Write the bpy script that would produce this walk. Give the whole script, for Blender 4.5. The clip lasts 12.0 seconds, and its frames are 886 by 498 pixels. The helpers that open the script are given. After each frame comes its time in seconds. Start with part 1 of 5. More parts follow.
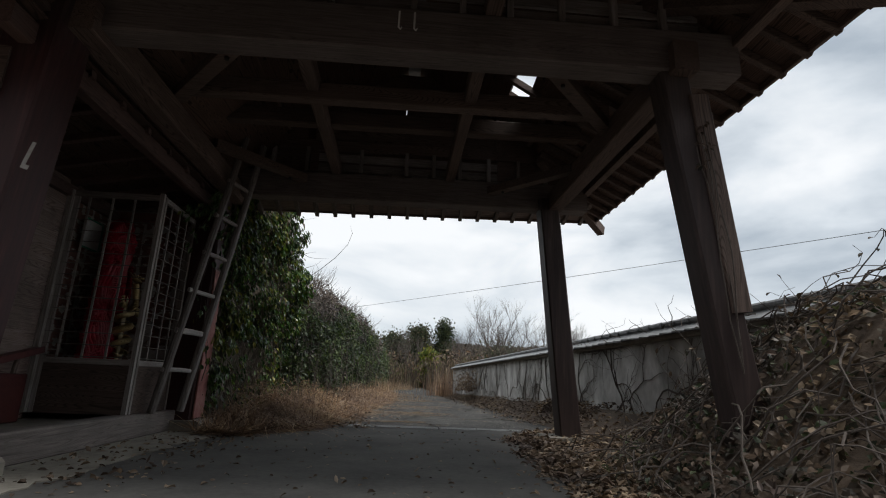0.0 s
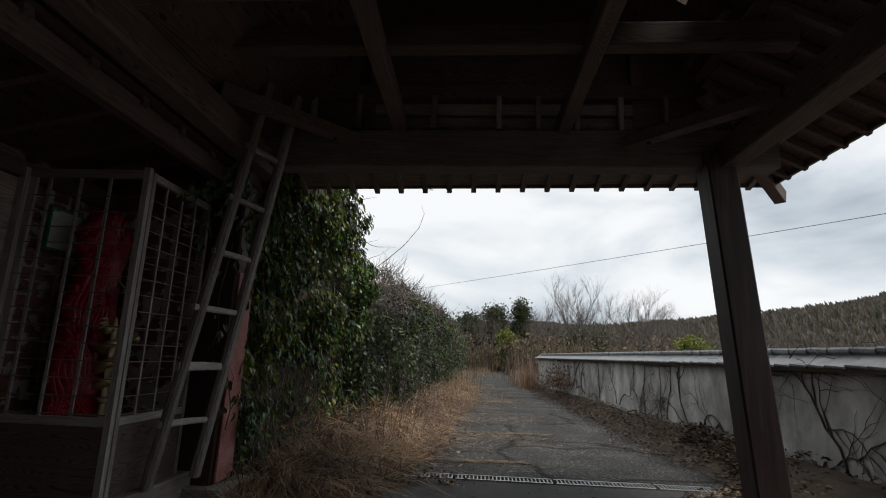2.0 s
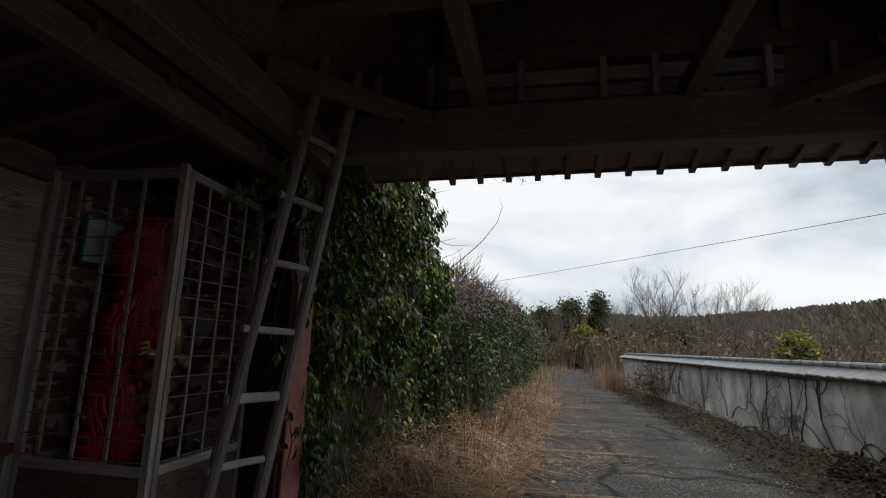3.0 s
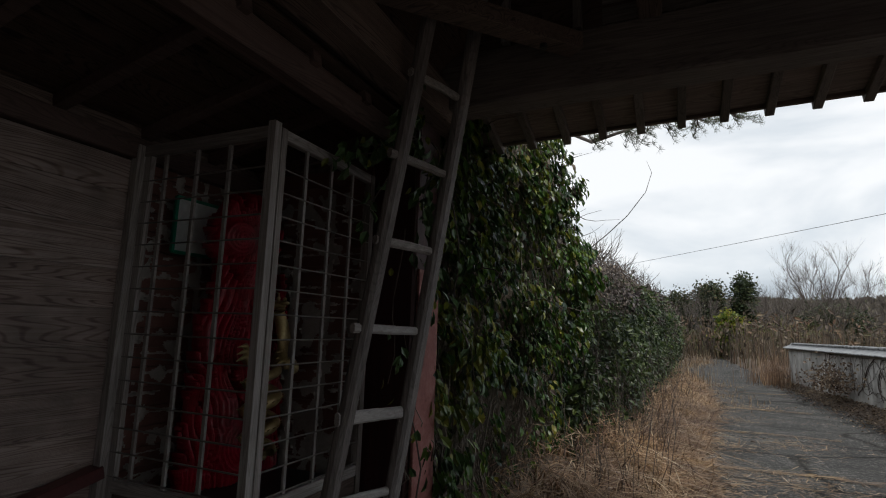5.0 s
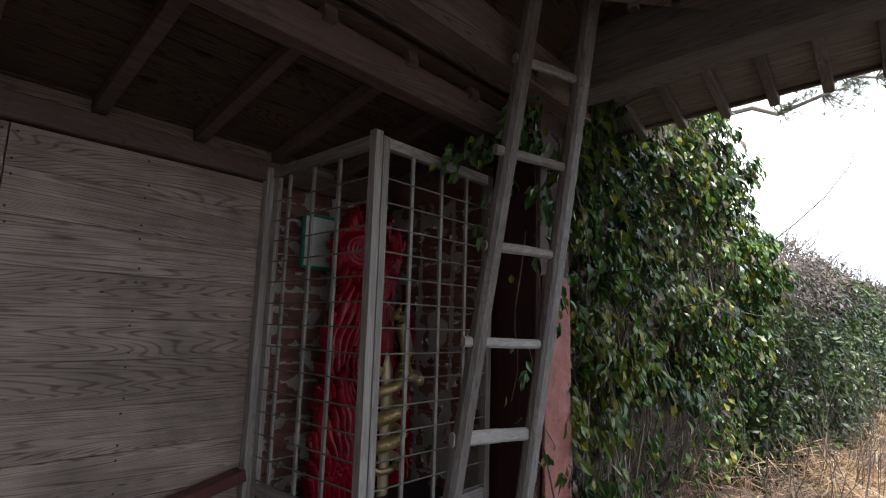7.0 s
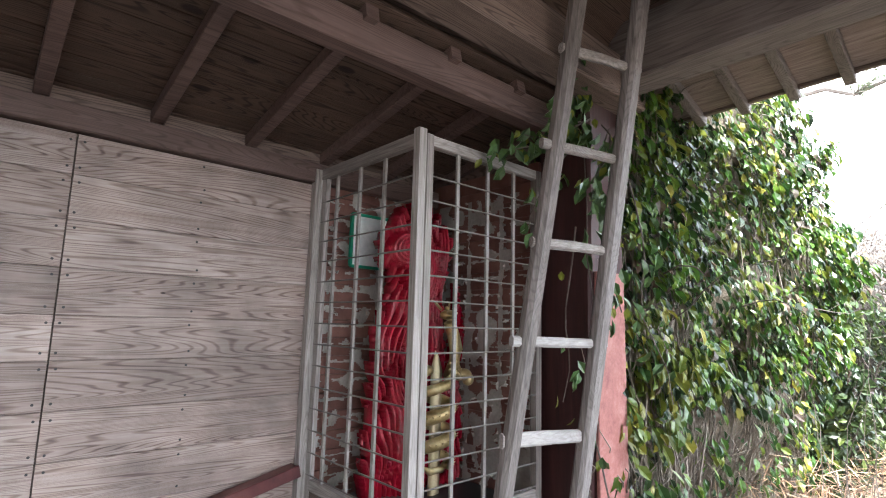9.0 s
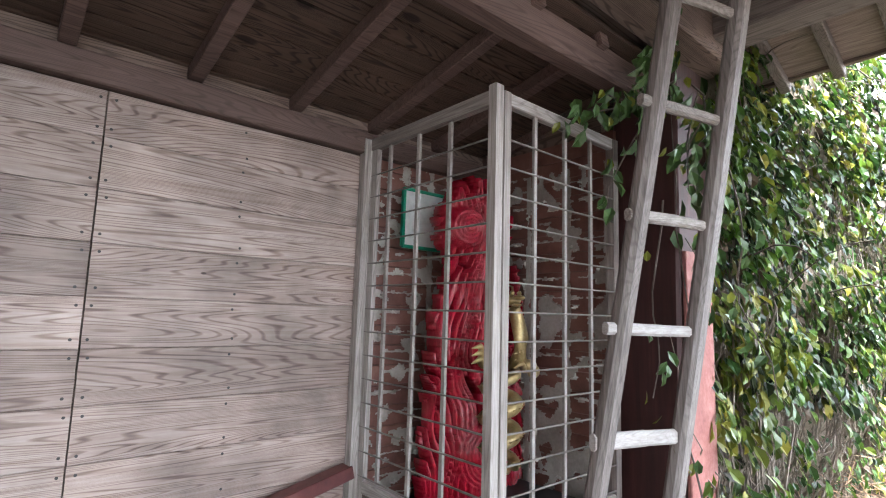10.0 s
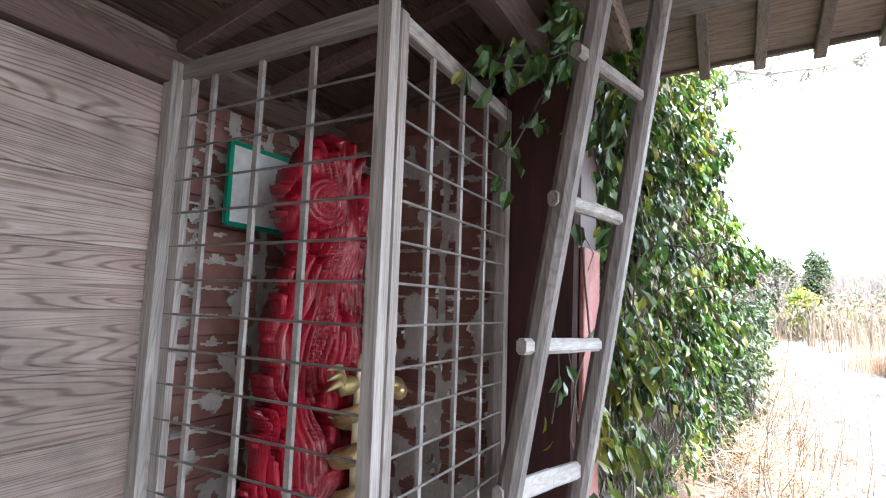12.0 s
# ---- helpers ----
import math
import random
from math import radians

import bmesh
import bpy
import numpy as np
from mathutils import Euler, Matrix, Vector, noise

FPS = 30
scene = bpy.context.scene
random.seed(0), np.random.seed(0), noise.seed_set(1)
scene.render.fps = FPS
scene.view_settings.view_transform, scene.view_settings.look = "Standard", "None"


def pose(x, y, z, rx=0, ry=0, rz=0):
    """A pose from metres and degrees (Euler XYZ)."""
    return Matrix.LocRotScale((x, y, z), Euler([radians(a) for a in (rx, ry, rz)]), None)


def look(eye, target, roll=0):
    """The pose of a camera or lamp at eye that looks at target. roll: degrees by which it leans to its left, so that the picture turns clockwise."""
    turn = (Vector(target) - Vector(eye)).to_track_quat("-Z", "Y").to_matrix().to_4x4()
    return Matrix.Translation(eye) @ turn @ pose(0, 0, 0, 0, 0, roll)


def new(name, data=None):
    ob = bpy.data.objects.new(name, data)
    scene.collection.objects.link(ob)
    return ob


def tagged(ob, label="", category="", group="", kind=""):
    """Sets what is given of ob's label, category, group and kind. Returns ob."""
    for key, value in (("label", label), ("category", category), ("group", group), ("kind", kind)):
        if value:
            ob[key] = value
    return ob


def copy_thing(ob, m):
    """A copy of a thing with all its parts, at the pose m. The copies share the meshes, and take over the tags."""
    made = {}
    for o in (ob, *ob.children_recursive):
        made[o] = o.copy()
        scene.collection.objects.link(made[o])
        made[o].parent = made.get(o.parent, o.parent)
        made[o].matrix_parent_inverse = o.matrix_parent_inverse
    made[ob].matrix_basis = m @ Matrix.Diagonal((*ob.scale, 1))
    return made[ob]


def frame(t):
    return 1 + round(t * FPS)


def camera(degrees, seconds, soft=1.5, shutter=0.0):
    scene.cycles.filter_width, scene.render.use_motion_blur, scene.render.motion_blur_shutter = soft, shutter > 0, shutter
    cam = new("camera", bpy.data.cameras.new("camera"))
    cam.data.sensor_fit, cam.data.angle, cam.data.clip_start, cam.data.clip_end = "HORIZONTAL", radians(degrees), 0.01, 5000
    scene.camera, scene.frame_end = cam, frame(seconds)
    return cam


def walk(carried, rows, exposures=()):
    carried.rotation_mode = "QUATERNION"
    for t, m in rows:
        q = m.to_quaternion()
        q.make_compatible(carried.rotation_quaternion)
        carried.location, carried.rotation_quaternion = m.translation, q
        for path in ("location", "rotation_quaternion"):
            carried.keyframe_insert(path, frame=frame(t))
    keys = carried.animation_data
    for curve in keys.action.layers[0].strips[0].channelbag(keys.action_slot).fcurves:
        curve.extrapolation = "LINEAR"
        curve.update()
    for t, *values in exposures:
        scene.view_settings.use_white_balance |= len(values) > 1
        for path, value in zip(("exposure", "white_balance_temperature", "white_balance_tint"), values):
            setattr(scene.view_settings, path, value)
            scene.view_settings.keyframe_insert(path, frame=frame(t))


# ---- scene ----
cam = camera(81.1, 12.0, soft=1.1)
METRES, EYE, TILT, LEAN, TURN = 5.0, 0.59, 0.0, 0.0, -4.4
ROWS = [
    (0.0, 0.0, 0.0, 0.0, -0.56, 14.36, -2.2),
    (0.5, -0.0219, 0.0972, 0.0297, 2.03, 13.33, -2.21),
    (1.0, -0.0582, 0.188, 0.0649, 3.99, 12.63, -2.3),
    (1.5, -0.0569, 0.2828, 0.0815, 4.97, 11.99, -2.17),
    (2.0, -0.0697, 0.3617, 0.1047, 7.48, 11.57, -2.16),
    (2.5, -0.0963, 0.4377, 0.1367, 10.92, 11.03, -2.12),
    (4.5, -0.1904, 0.6229, 0.1528, 26.99, 9.09, -1.89),
    (5.0, -0.21, 0.6456, 0.157, 28.29, 8.84, -1.75),
    (5.5, -0.2161, 0.6627, 0.1559, 29.95, 8.83, -1.66),
    (6.0, -0.202, 0.6946, 0.1633, 33.4, 8.66, -1.49),
    (6.5, -0.1958, 0.7058, 0.1662, 40.55, 8.59, -1.59),
    (7.0, -0.1986, 0.7049, 0.1669, 46.49, 8.61, -1.63),
    (9.0, -0.1999, 0.7124, 0.1686, 52.31, 8.14, -1.52),
    (9.5, -0.22, 0.7107, 0.1616, 52.96, 7.95, -1.53),
    (10.0, -0.2743, 0.7051, 0.1623, 53.25, 7.16, -1.7),
    (10.5, -0.3139, 0.7272, 0.1618, 52.85, 5.99, -1.56),
    (11.0, -0.3462, 0.7546, 0.174, 51.2, 5.6, -1.52),
    (11.5, -0.3652, 0.7603, 0.1783, 46.72, 5.91, -1.65),
    (12.0, -0.3818, 0.7589, 0.1759, 33.03, 6.2, -1.93),
]
EXPOSURES = [(0.0, -0.15, 6450, 10), (2.5, -0.18, 6500, 10), (5.5, -0.1, 6450, 10), (6.0, 0.1, 6400, 10), (6.5, 0.65, 6180, 10), (7.0, 1.65, 6200, 10), (7.2, 1.85, 6250, 10), (8.8, 3.68, 6150, 10), (9.5, 3.85, 6130, 10), (10.0, 4.05, 6120, 10), (10.5, 4.1, 6120, 10), (11.5, 4.05, 6080, 10), (12.0, 3.97, 5920, 10)]
walk(cam, [(t, pose(0, 0, EYE, TILT, LEAN, TURN) @ pose(METRES * x, METRES * y, METRES * z, 90 + pitch, roll, yaw)) for t, x, y, z, yaw, pitch, roll in ROWS], EXPOSURES)

# ---- world and sun ----
world = bpy.data.worlds.new("overcast_sky")
scene.world = world
world.use_nodes = True
wn, wl = world.node_tree.nodes, world.node_tree.links
background = wn["Background"]
sky = wn.new("ShaderNodeTexSky")
sky.sky_type, sky.sun_disc = "NISHITA", False
sky.sun_elevation, sky.sun_rotation = radians(54), radians(115)
dim = wn.new("ShaderNodeVectorMath"); dim.operation = "SCALE"; dim.inputs["Scale"].default_value = 0.12
wl.new(sky.outputs[0], dim.inputs[0])
where = wn.new("ShaderNodeTexCoord")
flat = wn.new("ShaderNodeMapping"); flat.inputs["Scale"].default_value = (1.4, 1.4, 3.6)
wl.new(where.outputs["Generated"], flat.inputs[0])
clouds = wn.new("ShaderNodeTexNoise")
clouds.inputs["Scale"].default_value, clouds.inputs["Detail"].default_value, clouds.inputs["Roughness"].default_value = 1.5, 7, 0.5
clouds.inputs["Distortion"].default_value = 0.35
wl.new(flat.outputs[0], clouds.inputs["Vector"])
cover = wn.new("ShaderNodeValToRGB")
cover.color_ramp.elements[0].position, cover.color_ramp.elements[0].color = 0.34, (0.50, 0.57, 0.64, 1)
cover.color_ramp.elements[1].position, cover.color_ramp.elements[1].color = 0.57, (1.12, 1.14, 1.15, 1)
middle = cover.color_ramp.elements.new(0.46); middle.color = (0.84, 0.90, 0.95, 1)
wl.new(clouds.outputs["Fac"], cover.inputs[0])
blend = wn.new("ShaderNodeMixRGB"); blend.inputs[0].default_value = 0.93
wl.new(dim.outputs[0], blend.inputs[1]); wl.new(cover.outputs[0], blend.inputs[2])
wl.new(blend.outputs[0], background.inputs[0])
background.inputs[1].default_value = 1.0

sun = new("sun", bpy.data.lights.new("sun", "SUN"))
sun.data.energy, sun.data.angle, sun.data.color = 2.1, radians(20), (1, 0.97, 0.92)
sun.matrix_world = look((18, -6, 40), (0, 4, 0))


# ---- materials ----
def nodes_of(name):
    m = bpy.data.materials.new(name)
    m.use_nodes = True
    return m, m.node_tree.nodes, m.node_tree.links, m.node_tree.nodes["Principled BSDF"]


def ramp(n, stops):
    r = n.new("ShaderNodeValToRGB")
    while len(r.color_ramp.elements) < len(stops):
        r.color_ramp.elements.new(0.5)
    for e, (p, c) in zip(r.color_ramp.elements, stops):
        e.position, e.color = p, (*c, 1)
    return r


def spread(n, l, stretch, piecewise=True):
    """Object coordinates, shifted for each object, stretched."""
    co = n.new("ShaderNodeTexCoord")
    mp = n.new("ShaderNodeMapping")
    mp.inputs["Scale"].default_value = stretch
    l.new(co.outputs["Object"], mp.inputs[0])
    if piecewise:
        info = n.new("ShaderNodeObjectInfo")
        mul = n.new("ShaderNodeMath"); mul.operation = "MULTIPLY"; mul.inputs[1].default_value = 37.0
        l.new(info.outputs["Random"], mul.inputs[0])
        l.new(mul.outputs[0], mp.inputs["Location"])
    return mp


def noise_tex(n, l, vec, scale, detail=5, rough=0.6, dist=0.0):
    t = n.new("ShaderNodeTexNoise")
    t.inputs["Scale"].default_value, t.inputs["Detail"].default_value = scale, detail
    t.inputs["Roughness"].default_value, t.inputs["Distortion"].default_value = rough, dist
    if vec is not None:
        l.new(vec, t.inputs["Vector"])
    return t


def mix(n, l, kind, fac, a, b):
    m = n.new("ShaderNodeMixRGB"); m.blend_type = kind
    for sock, v in zip(m.inputs, (fac, a, b)):
        if isinstance(v, (int, float)):
            sock.default_value = v
        elif isinstance(v, tuple):
            sock.default_value = (*v, 1)
        else:
            l.new(v, sock)
    return m


def bump(n, l, b, height, strength, dist):
    k = n.new("ShaderNodeBump")
    k.inputs["Strength"].default_value, k.inputs["Distance"].default_value = strength, dist
    l.new(height, k.inputs["Height"]); l.new(k.outputs[0], b.inputs["Normal"])


def wood(name, dark, mid, light, axis, rough=0.75, figure=0.6, fine=1.0, vary=0.25, knots=0.0):
    """Weathered timber whose grain runs along the given axis (0, 1, 2)."""
    m, n, l, b = nodes_of(name)
    s = [26.0, 26.0, 26.0]; s[axis] = 1.1
    g = noise_tex(n, l, spread(n, l, tuple(v * fine for v in s)).outputs[0], 2.2, 6, 0.65)
    c = [10.0, 10.0, 10.0]; c[axis] = 0.6
    field = noise_tex(n, l, spread(n, l, tuple(c)).outputs[0], 0.55, 2, 0.4, 0.3)
    many = n.new("ShaderNodeMath"); many.operation = "MULTIPLY"; many.inputs[1].default_value = 400.0
    l.new(field.outputs["Fac"], many.inputs[0])
    wave = n.new("ShaderNodeMath"); wave.operation = "SINE"; l.new(many.outputs[0], wave.inputs[0])
    rings = n.new("ShaderNodeMapRange")
    rings.inputs["From Min"].default_value, rings.inputs["From Max"].default_value = -1.0, -0.3
    l.new(wave.outputs[0], rings.inputs["Value"])
    both = mix(n, l, "MIX", figure, g.outputs["Fac"], rings.outputs[0])
    tone = ramp(n, [(0.22, dark), (0.5, mid), (0.78, light)])
    l.new(both.outputs[0], tone.inputs[0])
    big = noise_tex(n, l, spread(n, l, (1.6, 1.6, 1.6)).outputs[0], 1.7, 4, 0.6)
    stain = ramp(n, [(0.3, (1 - vary,) * 3), (0.65, (1.0, 1.0, 1.0))])
    l.new(big.outputs["Fac"], stain.inputs[0])
    out = mix(n, l, "MULTIPLY", 1.0, tone.outputs[0], stain.outputs[0])
    if knots:
        kv = [7.0, 7.0, 7.0]; kv[axis] = 3.4
        cells = n.new("ShaderNodeTexVoronoi"); cells.inputs["Scale"].default_value = 1.0
        l.new(spread(n, l, tuple(kv)).outputs[0], cells.inputs["Vector"])
        spot = ramp(n, [(0.0, (0.12, 0.09, 0.08)), (knots, (0.25, 0.2, 0.18)), (knots * 1.5, (1.0, 1.0, 1.0))])
        l.new(cells.outputs["Distance"], spot.inputs[0])
        out = mix(n, l, "MULTIPLY", 1.0, out.outputs[0], spot.outputs[0])
    info = n.new("ShaderNodeObjectInfo")
    each = ramp(n, [(0.0, (0.66, 0.635, 0.62)), (0.5, (0.96, 0.935, 0.92)), (1.0, (1.16, 1.16, 1.16))])
    l.new(info.outputs["Random"], each.inputs[0])
    out = mix(n, l, "MULTIPLY", 1.0, out.outputs[0], each.outputs[0])
    l.new(out.outputs[0], b.inputs["Base Color"])
    b.inputs["Roughness"].default_value = rough
    bump(n, l, b, both.outputs[0], 0.35, 0.004)
    return m


def mottled(name, cols, scale, rough=0.85, bumpy=0.4, depth=0.006, fine=8.0, metal=0.0, detail=7, piecewise=True, spec=None):
    m, n, l, b = nodes_of(name)
    v = spread(n, l, (1, 1, 1), piecewise).outputs[0]
    a = noise_tex(n, l, v, scale, detail, 0.62, 0.2)
    f = noise_tex(n, l, v, scale * fine, 5, 0.7)
    both = mix(n, l, "MIX", 0.35, a.outputs["Fac"], f.outputs["Fac"])
    k = len(cols) - 1
    tone = ramp(n, [(0.3 + 0.4 * i / k, c) for i, c in enumerate(cols)])
    l.new(both.outputs[0], tone.inputs[0]); l.new(tone.outputs[0], b.inputs["Base Color"])
    b.inputs["Roughness"].default_value, b.inputs["Metallic"].default_value = rough, metal
    if spec is not None:
        b.inputs["Specular IOR Level"].default_value = spec
    bump(n, l, b, both.outputs[0], bumpy, depth)
    return m


def foliage(name, cols, rough=0.45, through_light=0.25):
    """Leaf or blade colour, different from island to island."""
    m, n, l, b = nodes_of(name)
    geo = n.new("ShaderNodeNewGeometry")
    k = len(cols) - 1
    tone = ramp(n, [(i / k, c) for i, c in enumerate(cols)])
    l.new(geo.outputs["Random Per Island"], tone.inputs[0])
    patch = noise_tex(n, l, spread(n, l, (1, 1, 1), False).outputs[0], 1.4, 3)
    pr = ramp(n, [(0.35, (0.62, 0.62, 0.66)), (0.65, (1.25, 1.2, 0.95))])
    l.new(patch.outputs["Fac"], pr.inputs[0])
    out = mix(n, l, "MULTIPLY", 1.0, tone.outputs[0], pr.outputs[0])
    l.new(out.outputs[0], b.inputs["Base Color"])
    b.inputs["Roughness"].default_value = rough
    if through_light:
        tr = n.new("ShaderNodeBsdfTranslucent"); l.new(out.outputs[0], tr.inputs[0])
        mx = n.new("ShaderNodeMixShader"); mx.inputs[0].default_value = through_light
        l.new(b.outputs[0], mx.inputs[1]); l.new(tr.outputs[0], mx.inputs[2])
        l.new(mx.outputs[0], n["Material Output"].inputs[0])
    return m


DARKWOOD = ((0.05, 0.036, 0.03), (0.12, 0.085, 0.07), (0.21, 0.155, 0.13))
BOARD = ((0.085, 0.05, 0.04), (0.285, 0.212, 0.186), (0.45, 0.375, 0.345))
SILVER = ((0.11, 0.097, 0.09), (0.27, 0.245, 0.23), (0.46, 0.432, 0.415))
board_mat = wood("weathered_board", *BOARD, 1, 0.62, 0.25, 1.3, 0.5, 0.03)
plate_mat = wood("brown_timber_y", (0.06, 0.036, 0.03), (0.125, 0.08, 0.07), (0.2, 0.135, 0.12), 1, 0.7, 0.2)
dark_x = wood("dark_timber_x", *DARKWOOD, 0, 0.8, 0.3)
dark_y = wood("dark_timber_y", *DARKWOOD, 1, 0.8, 0.3)
dark_z = wood("dark_timber_z", *DARKWOOD, 2, 0.8, 0.3)
deck_mat = wood("roof_board_y", (0.028, 0.016, 0.011), (0.105, 0.064, 0.047), (0.18, 0.115, 0.087), 1, 0.85, 0.35, 1.0, 0.3, 0.11)
deck_x = wood("roof_board_x", (0.10, 0.078, 0.066), (0.23, 0.18, 0.155), (0.36, 0.30, 0.27), 0, 0.85, 0.14, 1.4)
silver_z = wood("silvered_wood_z", *SILVER, 2, 0.7, 0.12, 1.7)
silver_y = wood("silvered_wood_y", *SILVER, 1, 0.7, 0.12, 1.7)
silver_x = wood("silvered_wood_x", *SILVER, 0, 0.7, 0.12, 1.7)
ladder_z = wood("ladder_wood", (0.07, 0.062, 0.058), (0.17, 0.152, 0.144), (0.29, 0.265, 0.255), 2, 0.8, 0.1, 1.6)
rafter_y = wood("rafter_wood_y", (0.08, 0.066, 0.06), (0.17, 0.145, 0.132), (0.27, 0.235, 0.215), 1, 0.8, 0.2)
rung_y = wood("ladder_rung_wood", (0.22, 0.205, 0.198), (0.36, 0.345, 0.335), (0.5, 0.485, 0.475), 1, 0.7, 0.1, 1.6)
white_rung = wood("pale_rung_wood", (0.3, 0.285, 0.275), (0.47, 0.455, 0.445), (0.64, 0.62, 0.61), 1, 0.7, 0.1, 1.6)
beam_x = wood("grey_beam_x", (0.08, 0.066, 0.06), (0.19, 0.165, 0.152), (0.30, 0.265, 0.25), 0, 0.85, 0.12, 1.4)
maroon = mottled("maroon_paint", ((0.045, 0.012, 0.012), (0.09, 0.022, 0.022), (0.13, 0.04, 0.036)), 3.0, 0.5, 0.3)
concrete = mottled("concrete_floor", ((0.05, 0.048, 0.046), (0.09, 0.087, 0.082), (0.135, 0.128, 0.118)), 1.6, 0.95, 0.5, 0.006, 14.0, piecewise=False, spec=0.25)
dusty = mottled("dusty_stone", ((0.13, 0.115, 0.095), (0.24, 0.22, 0.185), (0.34, 0.315, 0.27)), 2.6, 0.95, 0.5)
asphalt = mottled("old_asphalt", ((0.019, 0.0187, 0.0183), (0.041, 0.0405, 0.0395), (0.065, 0.064, 0.062), (0.13, 0.126, 0.118)), 1.3, 0.95, 0.9, 0.012, 70.0, piecewise=False, spec=0.2)
an, al = asphalt.node_tree.nodes, asphalt.node_tree.links
grit = noise_tex(an, al, spread(an, al, (1, 1, 1), False).outputs[0], 62.0, 3, 0.7)
grit_tone = ramp(an, [(0.38, (0.45, 0.45, 0.45)), (0.52, (0.95, 0.95, 0.95)), (0.62, (3.2, 3.1, 2.95))])
al.new(grit.outputs["Fac"], grit_tone.inputs[0])
paved = an["Principled BSDF"]
al.new(mix(an, al, "MULTIPLY", 1.0, paved.inputs["Base Color"].links[0].from_socket, grit_tone.outputs[0]).outputs[0], paved.inputs["Base Color"])
speck = noise_tex(an, al, spread(an, al, (1, 1, 1), False).outputs[0], 24.0, 2, 0.8)
speck_tone = ramp(an, [(0.40, (0.7, 0.7, 0.7)), (0.56, (1.05, 1.05, 1.05)), (0.66, (2.6, 2.55, 2.45))])
al.new(speck.outputs["Fac"], speck_tone.inputs[0])
al.new(mix(an, al, "MULTIPLY", 1.0, paved.inputs["Base Color"].links[0].from_socket, speck_tone.outputs[0]).outputs[0], paved.inputs["Base Color"])
crack_way = noise_tex(an, al, spread(an, al, (1, 1, 1), False).outputs[0], 1.6, 5, 0.6)
crack_bend = mix(an, al, "MIX", 0.2, spread(an, al, (0.45, 0.8, 1), False).outputs[0], crack_way.outputs["Color"])
crack = an.new("ShaderNodeTexVoronoi"); crack.feature = "DISTANCE_TO_EDGE"; crack.inputs["Scale"].default_value = 1.1
al.new(crack_bend.outputs[0], crack.inputs["Vector"])
crack_tone = ramp(an, [(0.0, (0.25, 0.24, 0.22)), (0.012, (0.5, 0.49, 0.47)), (0.03, (1.0, 1.0, 1.0))])
al.new(crack.outputs["Distance"], crack_tone.inputs[0])
al.new(mix(an, al, "MULTIPLY", 1.0, paved.inputs["Base Color"].links[0].from_socket, crack_tone.outputs[0]).outputs[0], paved.inputs["Base Color"])
moss_where = noise_tex(an, al, spread(an, al, (0.5, 1.6, 1), False).outputs[0], 1.5, 6, 0.7)
moss_mask = ramp(an, [(0.62, (0.0, 0.0, 0.0)), (0.70, (0.8, 0.8, 0.8))])
al.new(moss_where.outputs["Fac"], moss_mask.inputs[0])
al.new(mix(an, al, "MIX", moss_mask.outputs[0], paved.inputs["Base Color"].links[0].from_socket, (0.075, 0.07, 0.03)).outputs[0], paved.inputs["Base Color"])
soil = mottled("soil_and_litter", ((0.045, 0.032, 0.024), (0.11, 0.08, 0.058), (0.2, 0.15, 0.11)), 2.2, 0.95, 0.9, 0.03, 9.0, piecewise=False)
galvanised = mottled("galvanised_steel", ((0.3, 0.3, 0.3), (0.5, 0.5, 0.49)), 9.0, 0.5, 0.1, metal=0.7)
bar_mat = mottled("grey_painted_bar", ((0.15, 0.135, 0.126), (0.26, 0.243, 0.23), (0.37, 0.352, 0.338)), 14.0, 0.55, 0.3, 0.001)
roof_tile = mottled("grey_roof_tile", ((0.10, 0.105, 0.11), (0.22, 0.225, 0.23), (0.36, 0.365, 0.37)), 5.0, 0.55, 0.3)
black = mottled("dark_metal", ((0.012, 0.012, 0.013), (0.03, 0.03, 0.03)), 9.0, 0.5, 0.2)
teal = mottled("green_plastic", ((0.0, 0.16, 0.09), (0.0, 0.26, 0.15)), 6.0, 0.35, 0.05)
panel_white = mottled("faded_white_sheet", ((0.42, 0.44, 0.45), (0.6, 0.62, 0.62), (0.72, 0.73, 0.73)), 5.0, 0.3, 0.1)
ceramic = mottled("white_ceramic", ((0.7, 0.7, 0.68), (0.8, 0.8, 0.78)), 9.0, 0.25, 0.05)
flame_red = mottled("red_lacquer", ((0.13, 0.002, 0.008), (0.29, 0.004, 0.018), (0.42, 0.010, 0.034)), 5.0, 0.26, 0.3, 0.004, 6.0)
carve_n, carve_l = flame_red.node_tree.nodes, flame_red.node_tree.links
carve = noise_tex(carve_n, carve_l, spread(carve_n, carve_l, (70, 70, 9), False).outputs[0], 1.4, 3, 0.5, 0.8)
for node in list(carve_n):
    if node.type == "BUMP":
        node.inputs["Strength"].default_value, node.inputs["Distance"].default_value = 0.9, 0.006
        carve_l.new(carve.outputs["Fac"], node.inputs["Height"])
gold = mottled("worn_gold_paint", ((0.22, 0.15, 0.055), (0.42, 0.32, 0.15), (0.6, 0.5, 0.3)), 8.0, 0.38, 0.3, metal=0.55)
blade_mat = mottled("pale_gilt_wood", ((0.42, 0.34, 0.2), (0.58, 0.49, 0.32)), 5.0, 0.5, 0.2, metal=0.15)
ivy_mat = foliage("ivy_leaf", ((0.014, 0.028, 0.014), (0.026, 0.064, 0.018), (0.048, 0.12, 0.02), (0.085, 0.175, 0.024), (0.17, 0.20, 0.03)), 0.3, 0.3)
